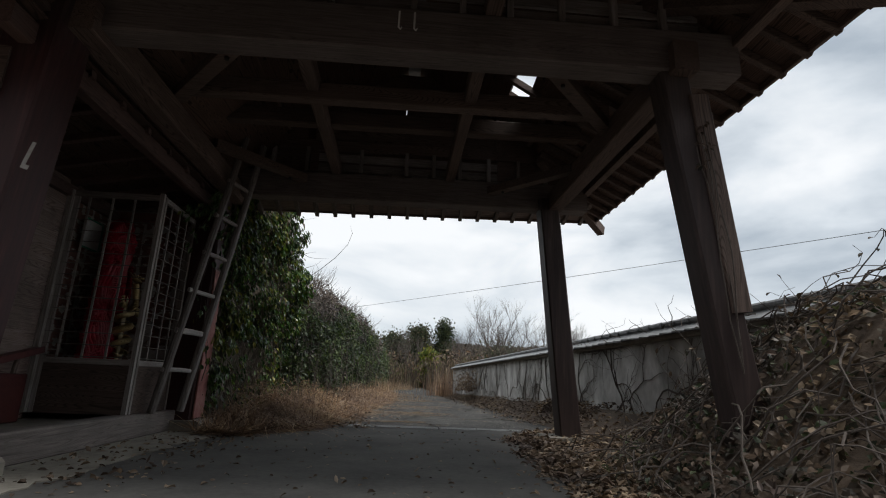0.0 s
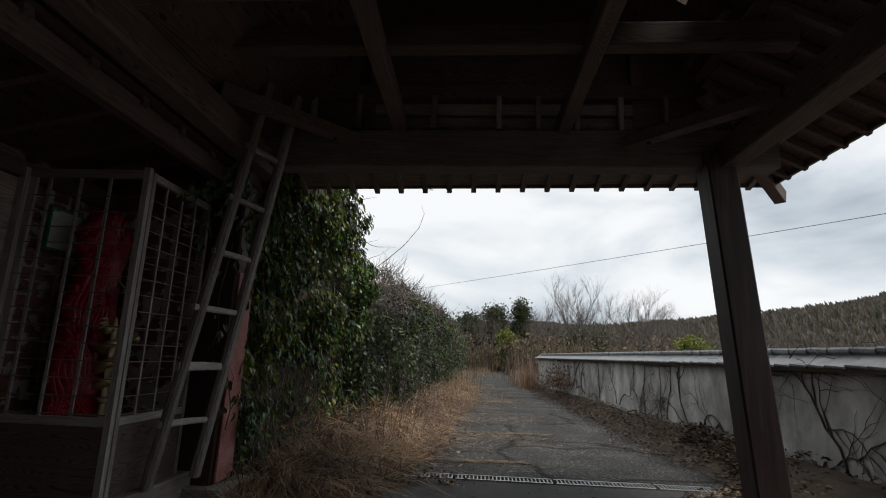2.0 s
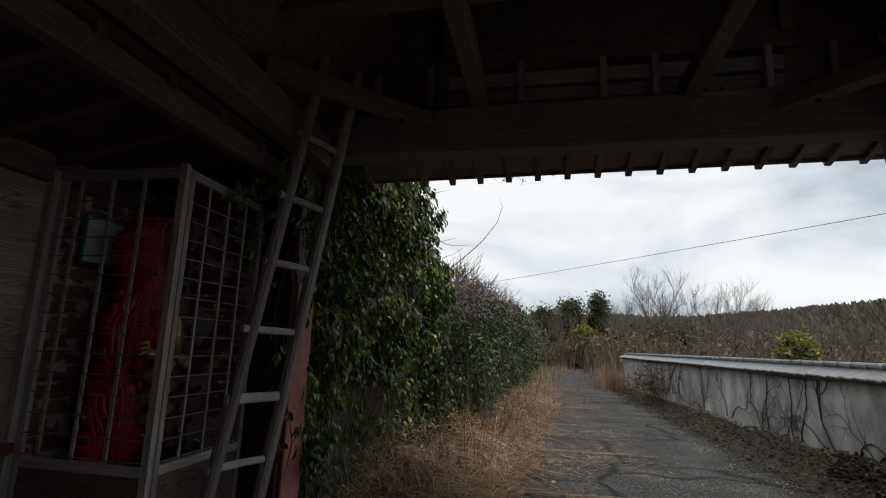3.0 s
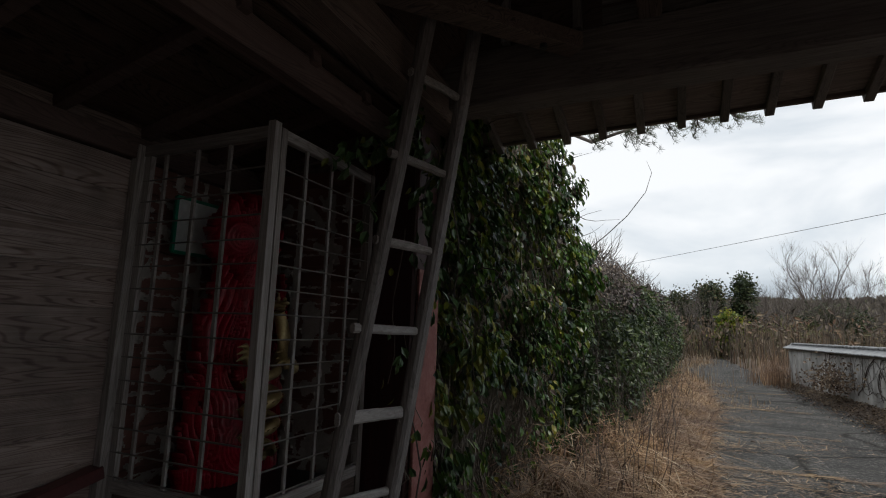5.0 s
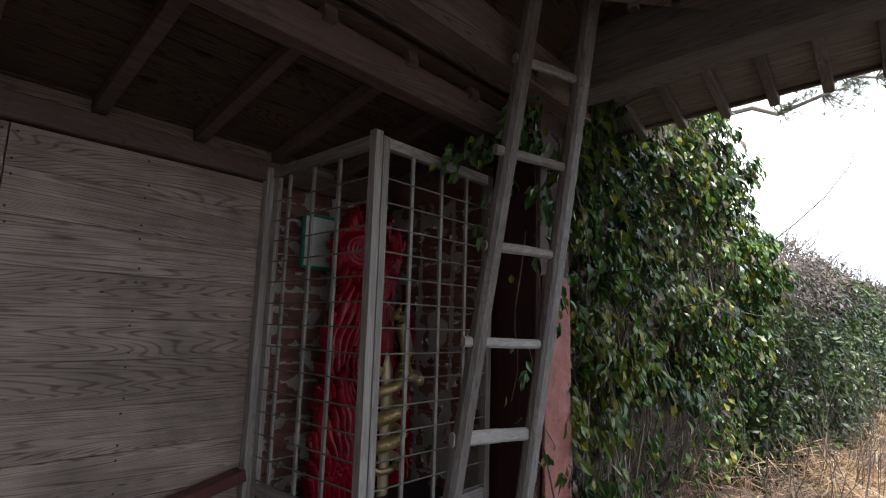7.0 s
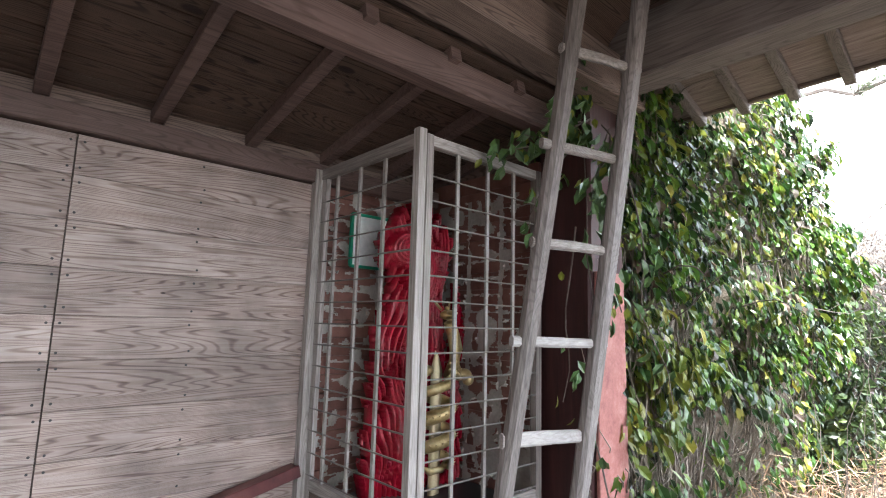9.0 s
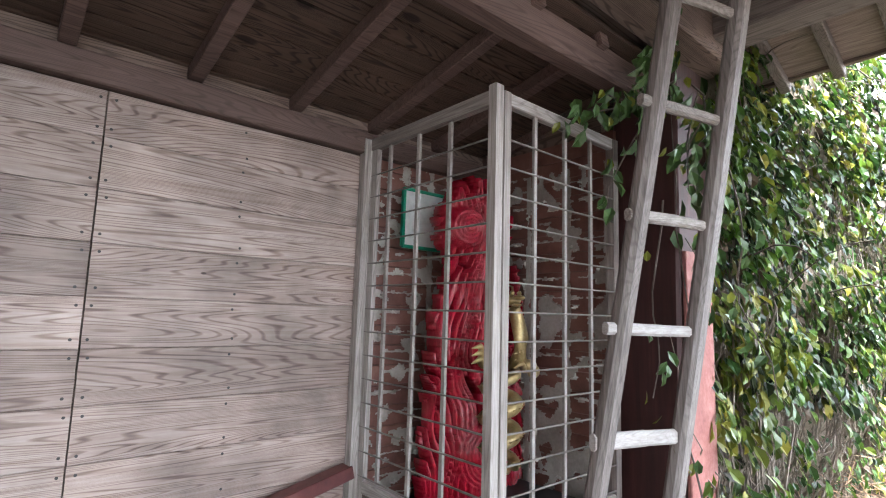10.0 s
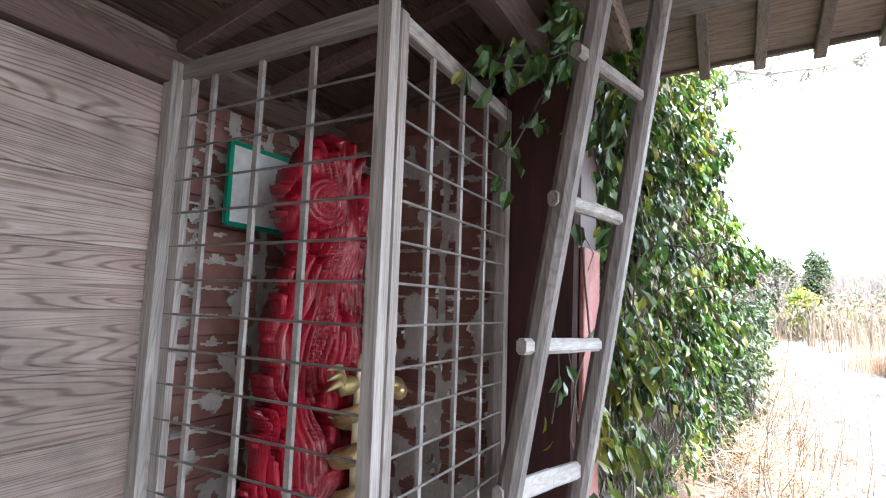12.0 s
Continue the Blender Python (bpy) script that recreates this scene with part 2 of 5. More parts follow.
hedge_mat = foliage("hedge_leaf", ((0.024, 0.034, 0.02), (0.05, 0.07, 0.034), (0.085, 0.11, 0.048), (0.15, 0.115, 0.085)), 0.42)
dark_leaf = foliage("dry_ivy_leaf", ((0.025, 0.026, 0.017), (0.06, 0.048, 0.034), (0.10, 0.068, 0.05), (0.16, 0.115, 0.085)), 0.6)
ivy_dark = foliage("hedge_leaf_dark", ((0.02, 0.033, 0.018), (0.038, 0.064, 0.026), (0.065, 0.105, 0.036), (0.12, 0.16, 0.05)), 0.34, 0.3)
twiggy_leaf = foliage("bare_twig_leaf", ((0.05, 0.04, 0.038), (0.10, 0.08, 0.075), (0.16, 0.13, 0.122), (0.23, 0.195, 0.185)), 0.7, 0.1)
dry_bank = mottled("dry_earth_bank", ((0.07, 0.056, 0.04), (0.2, 0.165, 0.125), (0.36, 0.31, 0.25)), 4.0, 0.95, 1.0, 0.05, 7.0)
# near-black browns: the shade deep between the hedge leaves, put into the colour
shade_core = mottled("painted_hedge_shade", ((0.014, 0.013, 0.01), (0.034, 0.028, 0.021), (0.07, 0.056, 0.042)), 5.0, 0.95, 0.9, 0.05)
yellow_leaf = foliage("yellowing_leaf", ((0.07, 0.13, 0.02), (0.16, 0.20, 0.03), (0.29, 0.27, 0.045)), 0.35)
straw = foliage("dry_grass", ((0.13, 0.08, 0.055), (0.33, 0.22, 0.145), (0.50, 0.37, 0.26), (0.20, 0.12, 0.08), (0.72, 0.60, 0.47)), 0.7, 0.2)
rust_straw = foliage("rusty_grass", ((0.085, 0.054, 0.04), (0.21, 0.13, 0.094), (0.32, 0.205, 0.142), (0.46, 0.325, 0.235)), 0.75, 0.2)
litter_mat = foliage("dead_leaf", ((0.06, 0.04, 0.03), (0.13, 0.088, 0.064), (0.22, 0.16, 0.122), (0.34, 0.275, 0.23)), 0.75, 0.1)
bark = mottled("grey_bark", ((0.06, 0.05, 0.042), (0.12, 0.10, 0.088), (0.19, 0.165, 0.145)), 6.0, 0.9, 0.6)
stem_mat = mottled("vine_stem", ((0.05, 0.04, 0.033), (0.10, 0.082, 0.07), (0.16, 0.135, 0.12)), 9.0, 0.9, 0.4)
pale_stem = mottled("pale_dry_stem", ((0.10, 0.082, 0.066), (0.2, 0.17, 0.14), (0.32, 0.28, 0.235)), 7.0, 0.9, 0.4)
twig_far = mottled("bare_twig", ((0.085, 0.07, 0.06), (0.14, 0.118, 0.104)), 2.0, 0.95, 0.1)
thicket_mat = foliage("brown_thicket", ((0.06, 0.048, 0.039), (0.10, 0.08, 0.064), (0.155, 0.122, 0.096), (0.125, 0.075, 0.055), (0.085, 0.082, 0.048)), 0.9, 0.0)
pine_mat = foliage("pine_needles", ((0.02, 0.04, 0.016), (0.04, 0.065, 0.022), (0.08, 0.085, 0.03)), 0.6, 0.1)


def peeling(name):
    """Brown-red painted boards under a torn pale paper skin."""
    m, n, l, b = nodes_of(name)
    v = spread(n, l, (1, 1, 1)).outputs[0]
    a = noise_tex(n, l, v, 5.0, 6, 0.65)
    tone = ramp(n, [(0.3, (0.09, 0.035, 0.028)), (0.55, (0.17, 0.075, 0.058)), (0.75, (0.23, 0.12, 0.095))])
    l.new(a.outputs["Fac"], tone.inputs[0]); l.new(tone.outputs[0], b.inputs["Base Color"])
    b.inputs["Roughness"].default_value = 0.7
    bump(n, l, b, a.outputs["Fac"], 0.3, 0.004)
    return m


def post_paint(name, worn_from, worn_to, reds=((0.13, 0.035, 0.03), (0.24, 0.075, 0.062), (0.33, 0.13, 0.11))):
    """Vermilion paint, worn off to grey timber above a height."""
    m, n, l, b = nodes_of(name)
    v = spread(n, l, (18, 18, 1.2), False).outputs[0]
    g = noise_tex(n, l, v, 1.6, 6, 0.65)
    red = ramp(n, list(zip((0.3, 0.55, 0.75), reds)))
    bare = ramp(n, [(0.3, (0.03, 0.022, 0.021)), (0.6, (0.08, 0.062, 0.058)), (0.8, (0.15, 0.12, 0.112))])
    l.new(g.outputs["Fac"], red.inputs[0]); l.new(g.outputs["Fac"], bare.inputs[0])
    co = n.new("ShaderNodeTexCoord"); sep = n.new("ShaderNodeSeparateXYZ")
    l.new(co.outputs["Object"], sep.inputs[0])
    edge = noise_tex(n, l, spread(n, l, (6, 6, 3), False).outputs[0], 1.2, 5, 0.7)
    add = n.new("ShaderNodeMath"); add.operation = "ADD"
    l.new(sep.outputs["Z"], add.inputs[0]); l.new(edge.outputs["Fac"], add.inputs[1])
    rng = n.new("ShaderNodeMapRange")
    rng.inputs["From Min"].default_value, rng.inputs["From Max"].default_value = worn_from + 0.5, worn_to + 0.5
    l.new(add.outputs[0], rng.inputs["Value"])
    out = mix(n, l, "MIX", rng.outputs[0], red.outputs[0], bare.outputs[0])
    l.new(out.outputs[0], b.inputs["Base Color"])
    b.inputs["Roughness"].default_value = 0.65
    bump(n, l, b, g.outputs["Fac"], 0.3, 0.003)
    return m


def plaster_wall(name):
    """White plaster with grey runs and dark algae."""
    m, n, l, b = nodes_of(name)
    runs = noise_tex(n, l, spread(n, l, (2.2, 2.2, 1.3), False).outputs[0], 1.3, 6, 0.65)
    blot = noise_tex(n, l, spread(n, l, (1, 1, 1), False).outputs[0], 0.5, 5, 0.6)
    fine = noise_tex(n, l, spread(n, l, (1, 1, 1), False).outputs[0], 30.0, 4, 0.6)
    t1 = ramp(n, [(0.3, (0.27, 0.26, 0.248)), (0.48, (0.52, 0.51, 0.49)), (0.66, (0.76, 0.75, 0.73))])
    t2 = ramp(n, [(0.36, (0.45, 0.44, 0.42)), (0.58, (1.0, 1.0, 1.0))])
    l.new(runs.outputs["Fac"], t1.inputs[0]); l.new(blot.outputs["Fac"], t2.inputs[0])
    out = mix(n, l, "MULTIPLY", 1.0, t1.outputs[0], t2.outputs[0])
    l.new(out.outputs[0], b.inputs["Base Color"])
    b.inputs["Roughness"].default_value = 0.9
    bump(n, l, b, fine.outputs["Fac"], 0.25, 0.003)
    return m


peel_mat = peeling("red_brown_board")
skin_mat = mottled("torn_pale_paper", ((0.2, 0.18, 0.165), (0.32, 0.3, 0.275), (0.44, 0.415, 0.39)), 6.0, 0.8, 0.3)
post_red = post_paint("worn_red_post", 0.9, 1.5, ((0.026, 0.008, 0.008), (0.05, 0.014, 0.014), (0.085, 0.028, 0.027)))
post_dark = post_paint("dark_worn_post", 0.5, 1.3, ((0.022, 0.013, 0.012), (0.042, 0.025, 0.023), (0.07, 0.043, 0.04)))
plaster = plaster_wall("stained_plaster")


# ---- building helpers ----
def mesh_of(name, verts, faces, mat, smooth=False):
    me = bpy.data.meshes.new(name)
    me.from_pydata([tuple(v) for v in verts], [], [tuple(f) for f in faces])
    for mm in (mat if isinstance(mat, (list, tuple)) else [mat]):
        me.materials.append(mm)
    if smooth:
        me.polygons.foreach_set("use_smooth", [True] * len(me.polygons))
    me.update()
    return me


def put(name, me, parent=None, at=(0, 0, 0), label=""):
    ob = new(name, me)
    ob.location = at
    if parent is not None:
        ob.parent = parent
        ob.matrix_parent_inverse = Matrix()
    if label:
        ob["label"] = label
    return ob


def part(name, bm, material, parent, label="", smooth=False):
    """A bmesh in world coordinates as one mesh, its origin at its own middle."""
    pts = [v.co for v in bm.verts]
    lo = Vector([min(p[i] for p in pts) for i in range(3)])
    hi = Vector([max(p[i] for p in pts) for i in range(3)])
    mid = (lo + hi) / 2
    bmesh.ops.translate(bm, verts=bm.verts, vec=-mid)
    bmesh.ops.recalc_face_normals(bm, faces=bm.faces)
    me = bpy.data.meshes.new(name)
    bm.to_mesh(me); bm.free()
    me.materials.append(material)
    if smooth:
        me.polygons.foreach_set("use_smooth", [True] * len(me.polygons))
    base = parent.matrix_basis.translation if parent is not None else Vector()
    up = parent.parent if parent is not None else None
    while up is not None:
        base = base + up.matrix_basis.translation
        up = up.parent
    return put(name, me, parent, mid - base, label)


def add_beam(bm, a, b, w, h, up=(0, 0, 1), bevel=0.004, taper=1.0):
    """A squared timber from a to b, w wide across and h deep along up, edges chamfered."""
    a, b, up = Vector(a), Vector(b), Vector(up)
    d = (b - a).normalized()
    s = d.cross(up).normalized()
    u = s.cross(d).normalized()
    c = min(bevel, w * 0.3, h * 0.3)
    prof = [(-w / 2 + c, -h / 2), (w / 2 - c, -h / 2), (w / 2, -h / 2 + c), (w / 2, h / 2 - c), (w / 2 - c, h / 2), (-w / 2 + c, h / 2), (-w / 2, h / 2 - c), (-w / 2, -h / 2 + c)]
    rings = []
    for p, k in ((a, 1.0), (b, taper)):
        rings.append([bm.verts.new(p + s * (x * k) + u * (y * k)) for x, y in prof])
    for i in range(8):
        j = (i + 1) % 8
        bm.faces.new((rings[0][i], rings[0][j], rings[1][j], rings[1][i]))
    bm.faces.new(rings[0][::-1]); bm.faces.new(rings[1])
    return bm


def beam(name, a, b, w, h, mat, parent=None, up=(0, 0, 1), bevel=0.004, taper=1.0, label=""):
    return part(name, add_beam(bmesh.new(), a, b, w, h, up, bevel, taper), mat, parent, label)


def add_box(bm, lo, hi, bevel=0.004):
    lo, hi = Vector(lo), Vector(hi)
    mid = (lo + hi) / 2
    return add_beam(bm, (mid.x, lo.y, mid.z), (mid.x, hi.y, mid.z), hi.x - lo.x, hi.z - lo.z, (0, 0, 1), bevel)


def box(name, lo, hi, mat, parent=None, bevel=0.004, label=""):
    return part(name, add_box(bmesh.new(), lo, hi, bevel), mat, parent, label)


def empty(name, at, label, category, group="", kind=""):
    ob = new(name)
    ob.location = at
    return tagged(ob, label, category, group, kind)


class Heap:
    """Collects verts and faces for one joined mesh."""
    def __init__(self):
        self.v, self.f, self.m = [], [], []

    def tube(self, pts, radii, sides=5, mat=0):
        pts = [Vector(p) for p in pts]
        base = len(self.v)
        ref = Vector((0.3, 0.2, 1)).normalized()
        for i, p in enumerate(pts):
            d = (pts[min(i + 1, len(pts) - 1)] - pts[max(i - 1, 0)]).normalized()
            s = d.cross(ref)
            s = s.normalized() if s.length > 1e-4 else Vector((1, 0, 0))
            u = s.cross(d)
            for k in range(sides):
                a = 2 * math.pi * k / sides
                self.v.append(p + (s * math.cos(a) + u * math.sin(a)) * radii[i])
        for i in range(len(pts) - 1):
            for k in range(sides):
                j = (k + 1) % sides
                self.f.append((base + i * sides + k, base + i * sides + j, base + (i + 1) * sides + j, base + (i + 1) * sides + k))
                self.m.append(mat)

    def leaf(self, p, way, normal, length, width, fold=0.25, mat=0):
        """A folded leaf: six corners, four faces."""
        way = way.normalized()
        side = way.cross(normal)
        side = side.normalized() if side.length > 1e-4 else Vector((1, 0, 0))
        up = side.cross(way)
        b = len(self.v)
        self.v += [p, p + way * length * 0.35 + side * width / 2 + up * width * fold, p + way * length * 0.75 + side * width * 0.36 + up * width * fold,
                   p + way * length - up * width * 0.2, p + way * length * 0.75 - side * width * 0.36 + up * width * fold,
                   p + way * length * 0.35 - side * width / 2 + up * width * fold, p + way * length * 0.5]
        self.f += [(b, b + 1, b + 6), (b + 1, b + 2, b + 6), (b + 2, b + 3, b + 6), (b + 3, b + 4, b + 6), (b + 4, b + 5, b + 6), (b + 5, b, b + 6)]
        self.m += [mat] * 6

    def blade(self, p, lean, height, width, bend, segs=4, mat=0):
        """A grass blade that arches over."""
        lean = Vector((lean[0], lean[1], 0))
        side = Vector((-lean.y, lean.x, 0)).normalized() if lean.length > 1e-4 else Vector((1, 0, 0))
        b = len(self.v)
        for i in range(segs + 1):
            t = i / segs
            q = p + Vector((0, 0, height * (t - bend * t * t * 0.75))) + lean * (t * t * height * bend + 0.15 * t * height)
            w = width * (1 - t) ** 0.7 / 2 + 0.0004
            self.v += [q - side * w, q + side * w]
        for i in range(segs):
            self.f.append((b + 2 * i, b + 2 * i + 1, b + 2 * i + 3, b + 2 * i + 2)); self.m.append(mat)

    def make(self, name, mats, parent=None, smooth=False):
        me = mesh_of(name, self.v, self.f, mats, smooth)
        if any(self.m):
            me.polygons.foreach_set("material_index", self.m)
        return put(name, me, parent)


def rnd(a, b):
    return random.uniform(a, b)


def rvec():
    return Vector((rnd(-1, 1), rnd(-1, 1), rnd(-1, 1)))


def wander(a, b, n, sway, seed=0.0):
    """A crooked way from a to b."""
    a, b = Vector(a), Vector(b)
    out = []
    for i in range(n):
        t = i / (n - 1)
        p = a.lerp(b, t)
        k = math.sin(math.pi * t) ** 0.5 if 0 < t < 1 else 0
        q = p * 2.3 + Vector((seed, seed * 1.7, -seed))
        out.append(p + Vector((noise.noise(q), noise.noise(q + Vector((9, 0, 0))), noise.noise(q + Vector((0, 9, 0))))) * sway * k)
    return out


# ---- ground ----
def smooth_step(a, b, x):
    t = min(1.0, max(0.0, (x - a) / (b - a)))
    return t * t * (3 - 2 * t)


def ground_height(x, y):
    ramp_down = -0.66 * (1 - min(1.0, max(0.0, y / 2.25))) if y < 2.25 else 0.0
    verge = 0.36 * smooth_step(1.75 + 0.4 * smooth_step(6.3, 7.0, y), 2.65 + 0.15 * smooth_step(6.3, 7.0, y), x) * (1 if x < 3.2 else 1 - 0.9 * smooth_step(3.2, 8, x))
    bank = 0.25 * smooth_step(-1.2, -2.6, x) * smooth_step(6.2, 7.4, y)
    rough = 0.03 * noise.noise(Vector((x * 1.3, y * 1.3, 0))) * (smooth_step(1.7 + 0.4 * smooth_step(6.3, 7.0, y), 2.4, x) + smooth_step(-0.9, -1.6, x) * smooth_step(6.5, 7.2, y))
    far = -1.2 * smooth_step(6, 60, x) + 0.0
    return ramp_down + verge + bank + rough + far - 0.03


def axis_steps(lo, hi, near_lo, near_hi, step):
    vals, v = [], near_lo
    while v <= near_hi + 1e-6:
        vals.append(v); v += step
    k, v = step, near_hi
    while v < hi:
        k *= 1.35; v = min(hi, v + k); vals.append(v)
    k, v = step, near_lo
    while v > lo:
        k *= 1.35; v = max(lo, v - k); vals.insert(0, v)
    return vals


xs, ys = axis_steps(-900, 900, -4, 5, 0.25), axis_steps(-300, 1500, -1, 26, 0.3)
gv = [(x, y, ground_height(x, y)) for y in ys for x in xs]
W = len(xs)
gf = [(j * W + i, j * W + i + 1, (j + 1) * W + i + 1, (j + 1) * W + i) for j in range(len(ys) - 1) for i in range(W - 1)]
tagged(put("ground", mesh_of("ground", gv, gf, soil, True)), "brown soil ground strewn with dry leaf litter", "ground", kind="structure")


def strip(name, left, right, y0, y1, n, z, mat, label, category, thick=0.06, ramped=False):
    """A slab whose two sides are functions of y."""
    v, f = [], []
    for i in range(n + 1):
        y = y0 + (y1 - y0) * i / n
        zz = (ground_height(0, y) + 0.03 if ramped else 0) + z
        v += [(left(y), y, zz), (right(y), y, zz), (right(y), y, zz - thick), (left(y), y, zz - thick)]
    for i in range(n):
        a, b = 4 * i, 4 * i + 4
        f += [(a, a + 1, b + 1, b), (a + 1, a + 2, b + 2, b + 1), (a + 2, a + 3, b + 3, b + 2), (a + 3, a, b, b + 3)]
    f += [(0, 3, 2, 1), (4 * n, 4 * n + 1, 4 * n + 2, 4 * n + 3)]
    return tagged(put(name, mesh_of(name, v, f, mat)), label, category, kind="structure")


ragged = lambda y, s: 0.10 * noise.noise(Vector((s, y * 1.9, 0))) + 0.05 * noise.noise(Vector((s, y * 7, 3)))
strip("road", lambda y: -1.25 + 0.04 * (y - 7) * 0.3 + ragged(y, 1), lambda y: 2.32 - 0.2 * smooth_step(12, 22, y) + ragged(y, 5), 7.08, 60, 160, 0.0, asphalt, "worn dark asphalt lane between hedge and wall", "road")
strip("floor", lambda y: -2.2, lambda y: 2.3, 2.25, 6.9, 20, 0.0, concrete, "dark worn concrete floor under the gate", "floor")
strip("ramp", lambda y: -2.2, lambda y: 2.3, -0.6, 2.25, 12, -0.002, concrete, "grey concrete ramp rising to the gate", "ramp", ramped=True)

# added out of view behind the camera: keeps southern sky and bounce off the gate
tagged(box("wall_south_yard", (-9, -3.2, -0.8), (9, -3.0, 5.2), dark_x, None, 0.01), "plain dark wall added unseen behind the camera to block southern skylight", "wall", kind="structure")

# drain grate across the lane
grate = empty("drain_grate", (0.2, 6.99, 0), "galvanised steel drain grating set across the asphalt lane", "drain")
for k, (x0, x1) in enumerate(((-1.5, -1.28), (-1.25, -0.36), (-0.33, 0.56), (0.59, 1.48), (1.51, 2.02))):
    for yy in (6.91, 7.07):
        box("frame_bar", (x0, yy - 0.012, -0.03), (x1, yy + 0.012, 0.012), galvanised, grate, 0.002)
    m0 = None
    xx = x0 + 0.02
    while xx < x1:
        if m0 is None:
            m0 = box("grate_bar", (xx, 6.915, -0.03), (xx + 0.012, 7.065, 0.009), galvanised, grate, 0.001)
        else:
            put("grate_bar", m0.data, grate, (xx + 0.006 - 0.2, m0.location.y, m0.location.z))
        xx += 0.036
box("gutter_bottom", (-1.52, 6.9, -0.16), (2.04, 7.08, -0.13), soil, grate)

# ---- gate frame ----
gate = empty("gate_frame", (0, 4.5, 0), "weathered dark timber gate frame with leaning posts", "gate", kind="structure")


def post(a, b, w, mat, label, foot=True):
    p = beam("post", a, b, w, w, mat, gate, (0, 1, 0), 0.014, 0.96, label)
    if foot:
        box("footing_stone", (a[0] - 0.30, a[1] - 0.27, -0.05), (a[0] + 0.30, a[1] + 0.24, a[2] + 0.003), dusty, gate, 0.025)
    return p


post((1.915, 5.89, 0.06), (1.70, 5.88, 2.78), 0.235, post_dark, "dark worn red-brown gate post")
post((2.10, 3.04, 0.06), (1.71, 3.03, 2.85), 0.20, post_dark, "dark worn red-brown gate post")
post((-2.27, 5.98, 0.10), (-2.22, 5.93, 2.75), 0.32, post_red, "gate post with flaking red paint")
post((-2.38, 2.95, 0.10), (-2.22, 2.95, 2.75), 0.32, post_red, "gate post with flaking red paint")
# lighter pink plate added on the +x side: outdoor light on the post, painted
faded = mottled("lit_side_pink", ((0.16, 0.05, 0.045), (0.3, 0.115, 0.10), (0.42, 0.22, 0.2)), 7.0, 0.7, 0.4)
beam("facing_board", (-2.09, 5.98, 0.12), (-2.072, 5.945, 1.7), 0.02, 0.27, faded, gate, (0, 1, 0), 0.004, 0.93, "thin pink plate painting the lit side of the post")
beam("post_batten", (2.04, 2.985, 1.06), (1.885, 2.975, 2.5), 0.13, 0.12, dark_z, gate, (0, 1, 0), 0.008)

# beams across
for y, z, h, w in ((5.95, 2.80, 0.32, 0.20), (3.02, 2.80, 0.32, 0.20)):
    beam("lintel", (-2.35, y, z - 0.03), (2.2, y, z + 0.03), w, h, beam_x, gate, bevel=0.012)
for y in (5.95, 3.02):
    beam("upper_beam", (-2.0, y + 0.05, 3.33), (2.0, y + 0.05, 3.37), 0.14, 0.14, dark_x, gate)
    for x in (-1.62, -1.22, -0.58, -0.03, 0.30, 0.62, 0.98, 1.35, 1.7):
        beam("strut", (x, y - 0.045, 2.98), (x, y - 0.045, 3.28), 0.045, 0.05, silver_z, gate, (0, 1, 0))
    for z in (3.06, 3.19):
        beam("backing_board", (-2.0, y + 0.03, z), (2.0, y + 0.03, z + 0.02), 0.025, 0.10, silver_x, gate)
# girders along the passage
for x, z in ((-2.02, 2.66), (1.78, 2.74)):
    beam("girder", (x, 2.85, z), (x, 6.1, z), 0.17, 0.22, dark_y, gate, bevel=0.01)
beam("purlin", (-2.24, 2.6, 2.45), (-2.24, 5.9, 2.45), 0.10, 0.14, plate_mat, gate, bevel=0.012)
for x in (-0.86, 0.50):
    beam("tie_beam", (x, 2.6, 3.04), (x, 6.05, 3.0), 0.11, 0.14, dark_y, gate, bevel=0.01)
for y in (4.1, 4.85):
    beam("cross_beam", (-1.95, y, 2.95 + 0.2 * (y - 4.1)), (1.75, y, 3.0 + 0.2 * (y - 4.1)), 0.12, 0.16, dark_x, gate, bevel=0.01)
# horizontal corner braces
for sx, x0 in ((1, -1.95), (-1, 1.72)):
    for sy, y0 in ((-1, 5.9), (1, 3.1)):
        br = beam("corner_brace", (x0, y0 + sy * 0.95, 2.81), (x0 + sx * 0.74, y0 + sy * 0.12, 2.82), 0.11, 0.09, dark_x, gate)
        bolt = Heap()
        bolt.tube([(0, 0, 0.0), (0, 0, -0.022), (0, 0, -0.024)], (0.018, 0.018, 0.001), 6)
        bo = bolt.make("bolt", [black], br); bo.location = (sx * 0.24, -sy * 0.27, -0.044)

# ---- roof ----
roof = empty("gate_roof", (0, 4.5, 3), "old hipped timber roof with exposed rafters and boards", "roof", kind="structure")
EX, EY0, EY1, EZ = 2.66, 2.22, 6.82, 2.85


def slab(name, quad, thick, mat, parent, label=""):
    """A sheet through four corners, thickened upwards."""
    bm = bmesh.new()
    q = [Vector(p) for p in quad]
    nrm = (q[1] - q[0]).cross(q[3] - q[0]).normalized()
    if nrm.z < 0:
        nrm = -nrm
    lo = [bm.verts.new(p) for p in q]
    hi = [bm.verts.new(p + nrm * thick) for p in q]
    bm.faces.new(lo[::-1]); bm.faces.new(hi)
    for i in range(4):
        j = (i + 1) % 4
        bm.faces.new((lo[i], lo[j], hi[j], hi[i]))
    return part(name, bm, mat, parent, label)


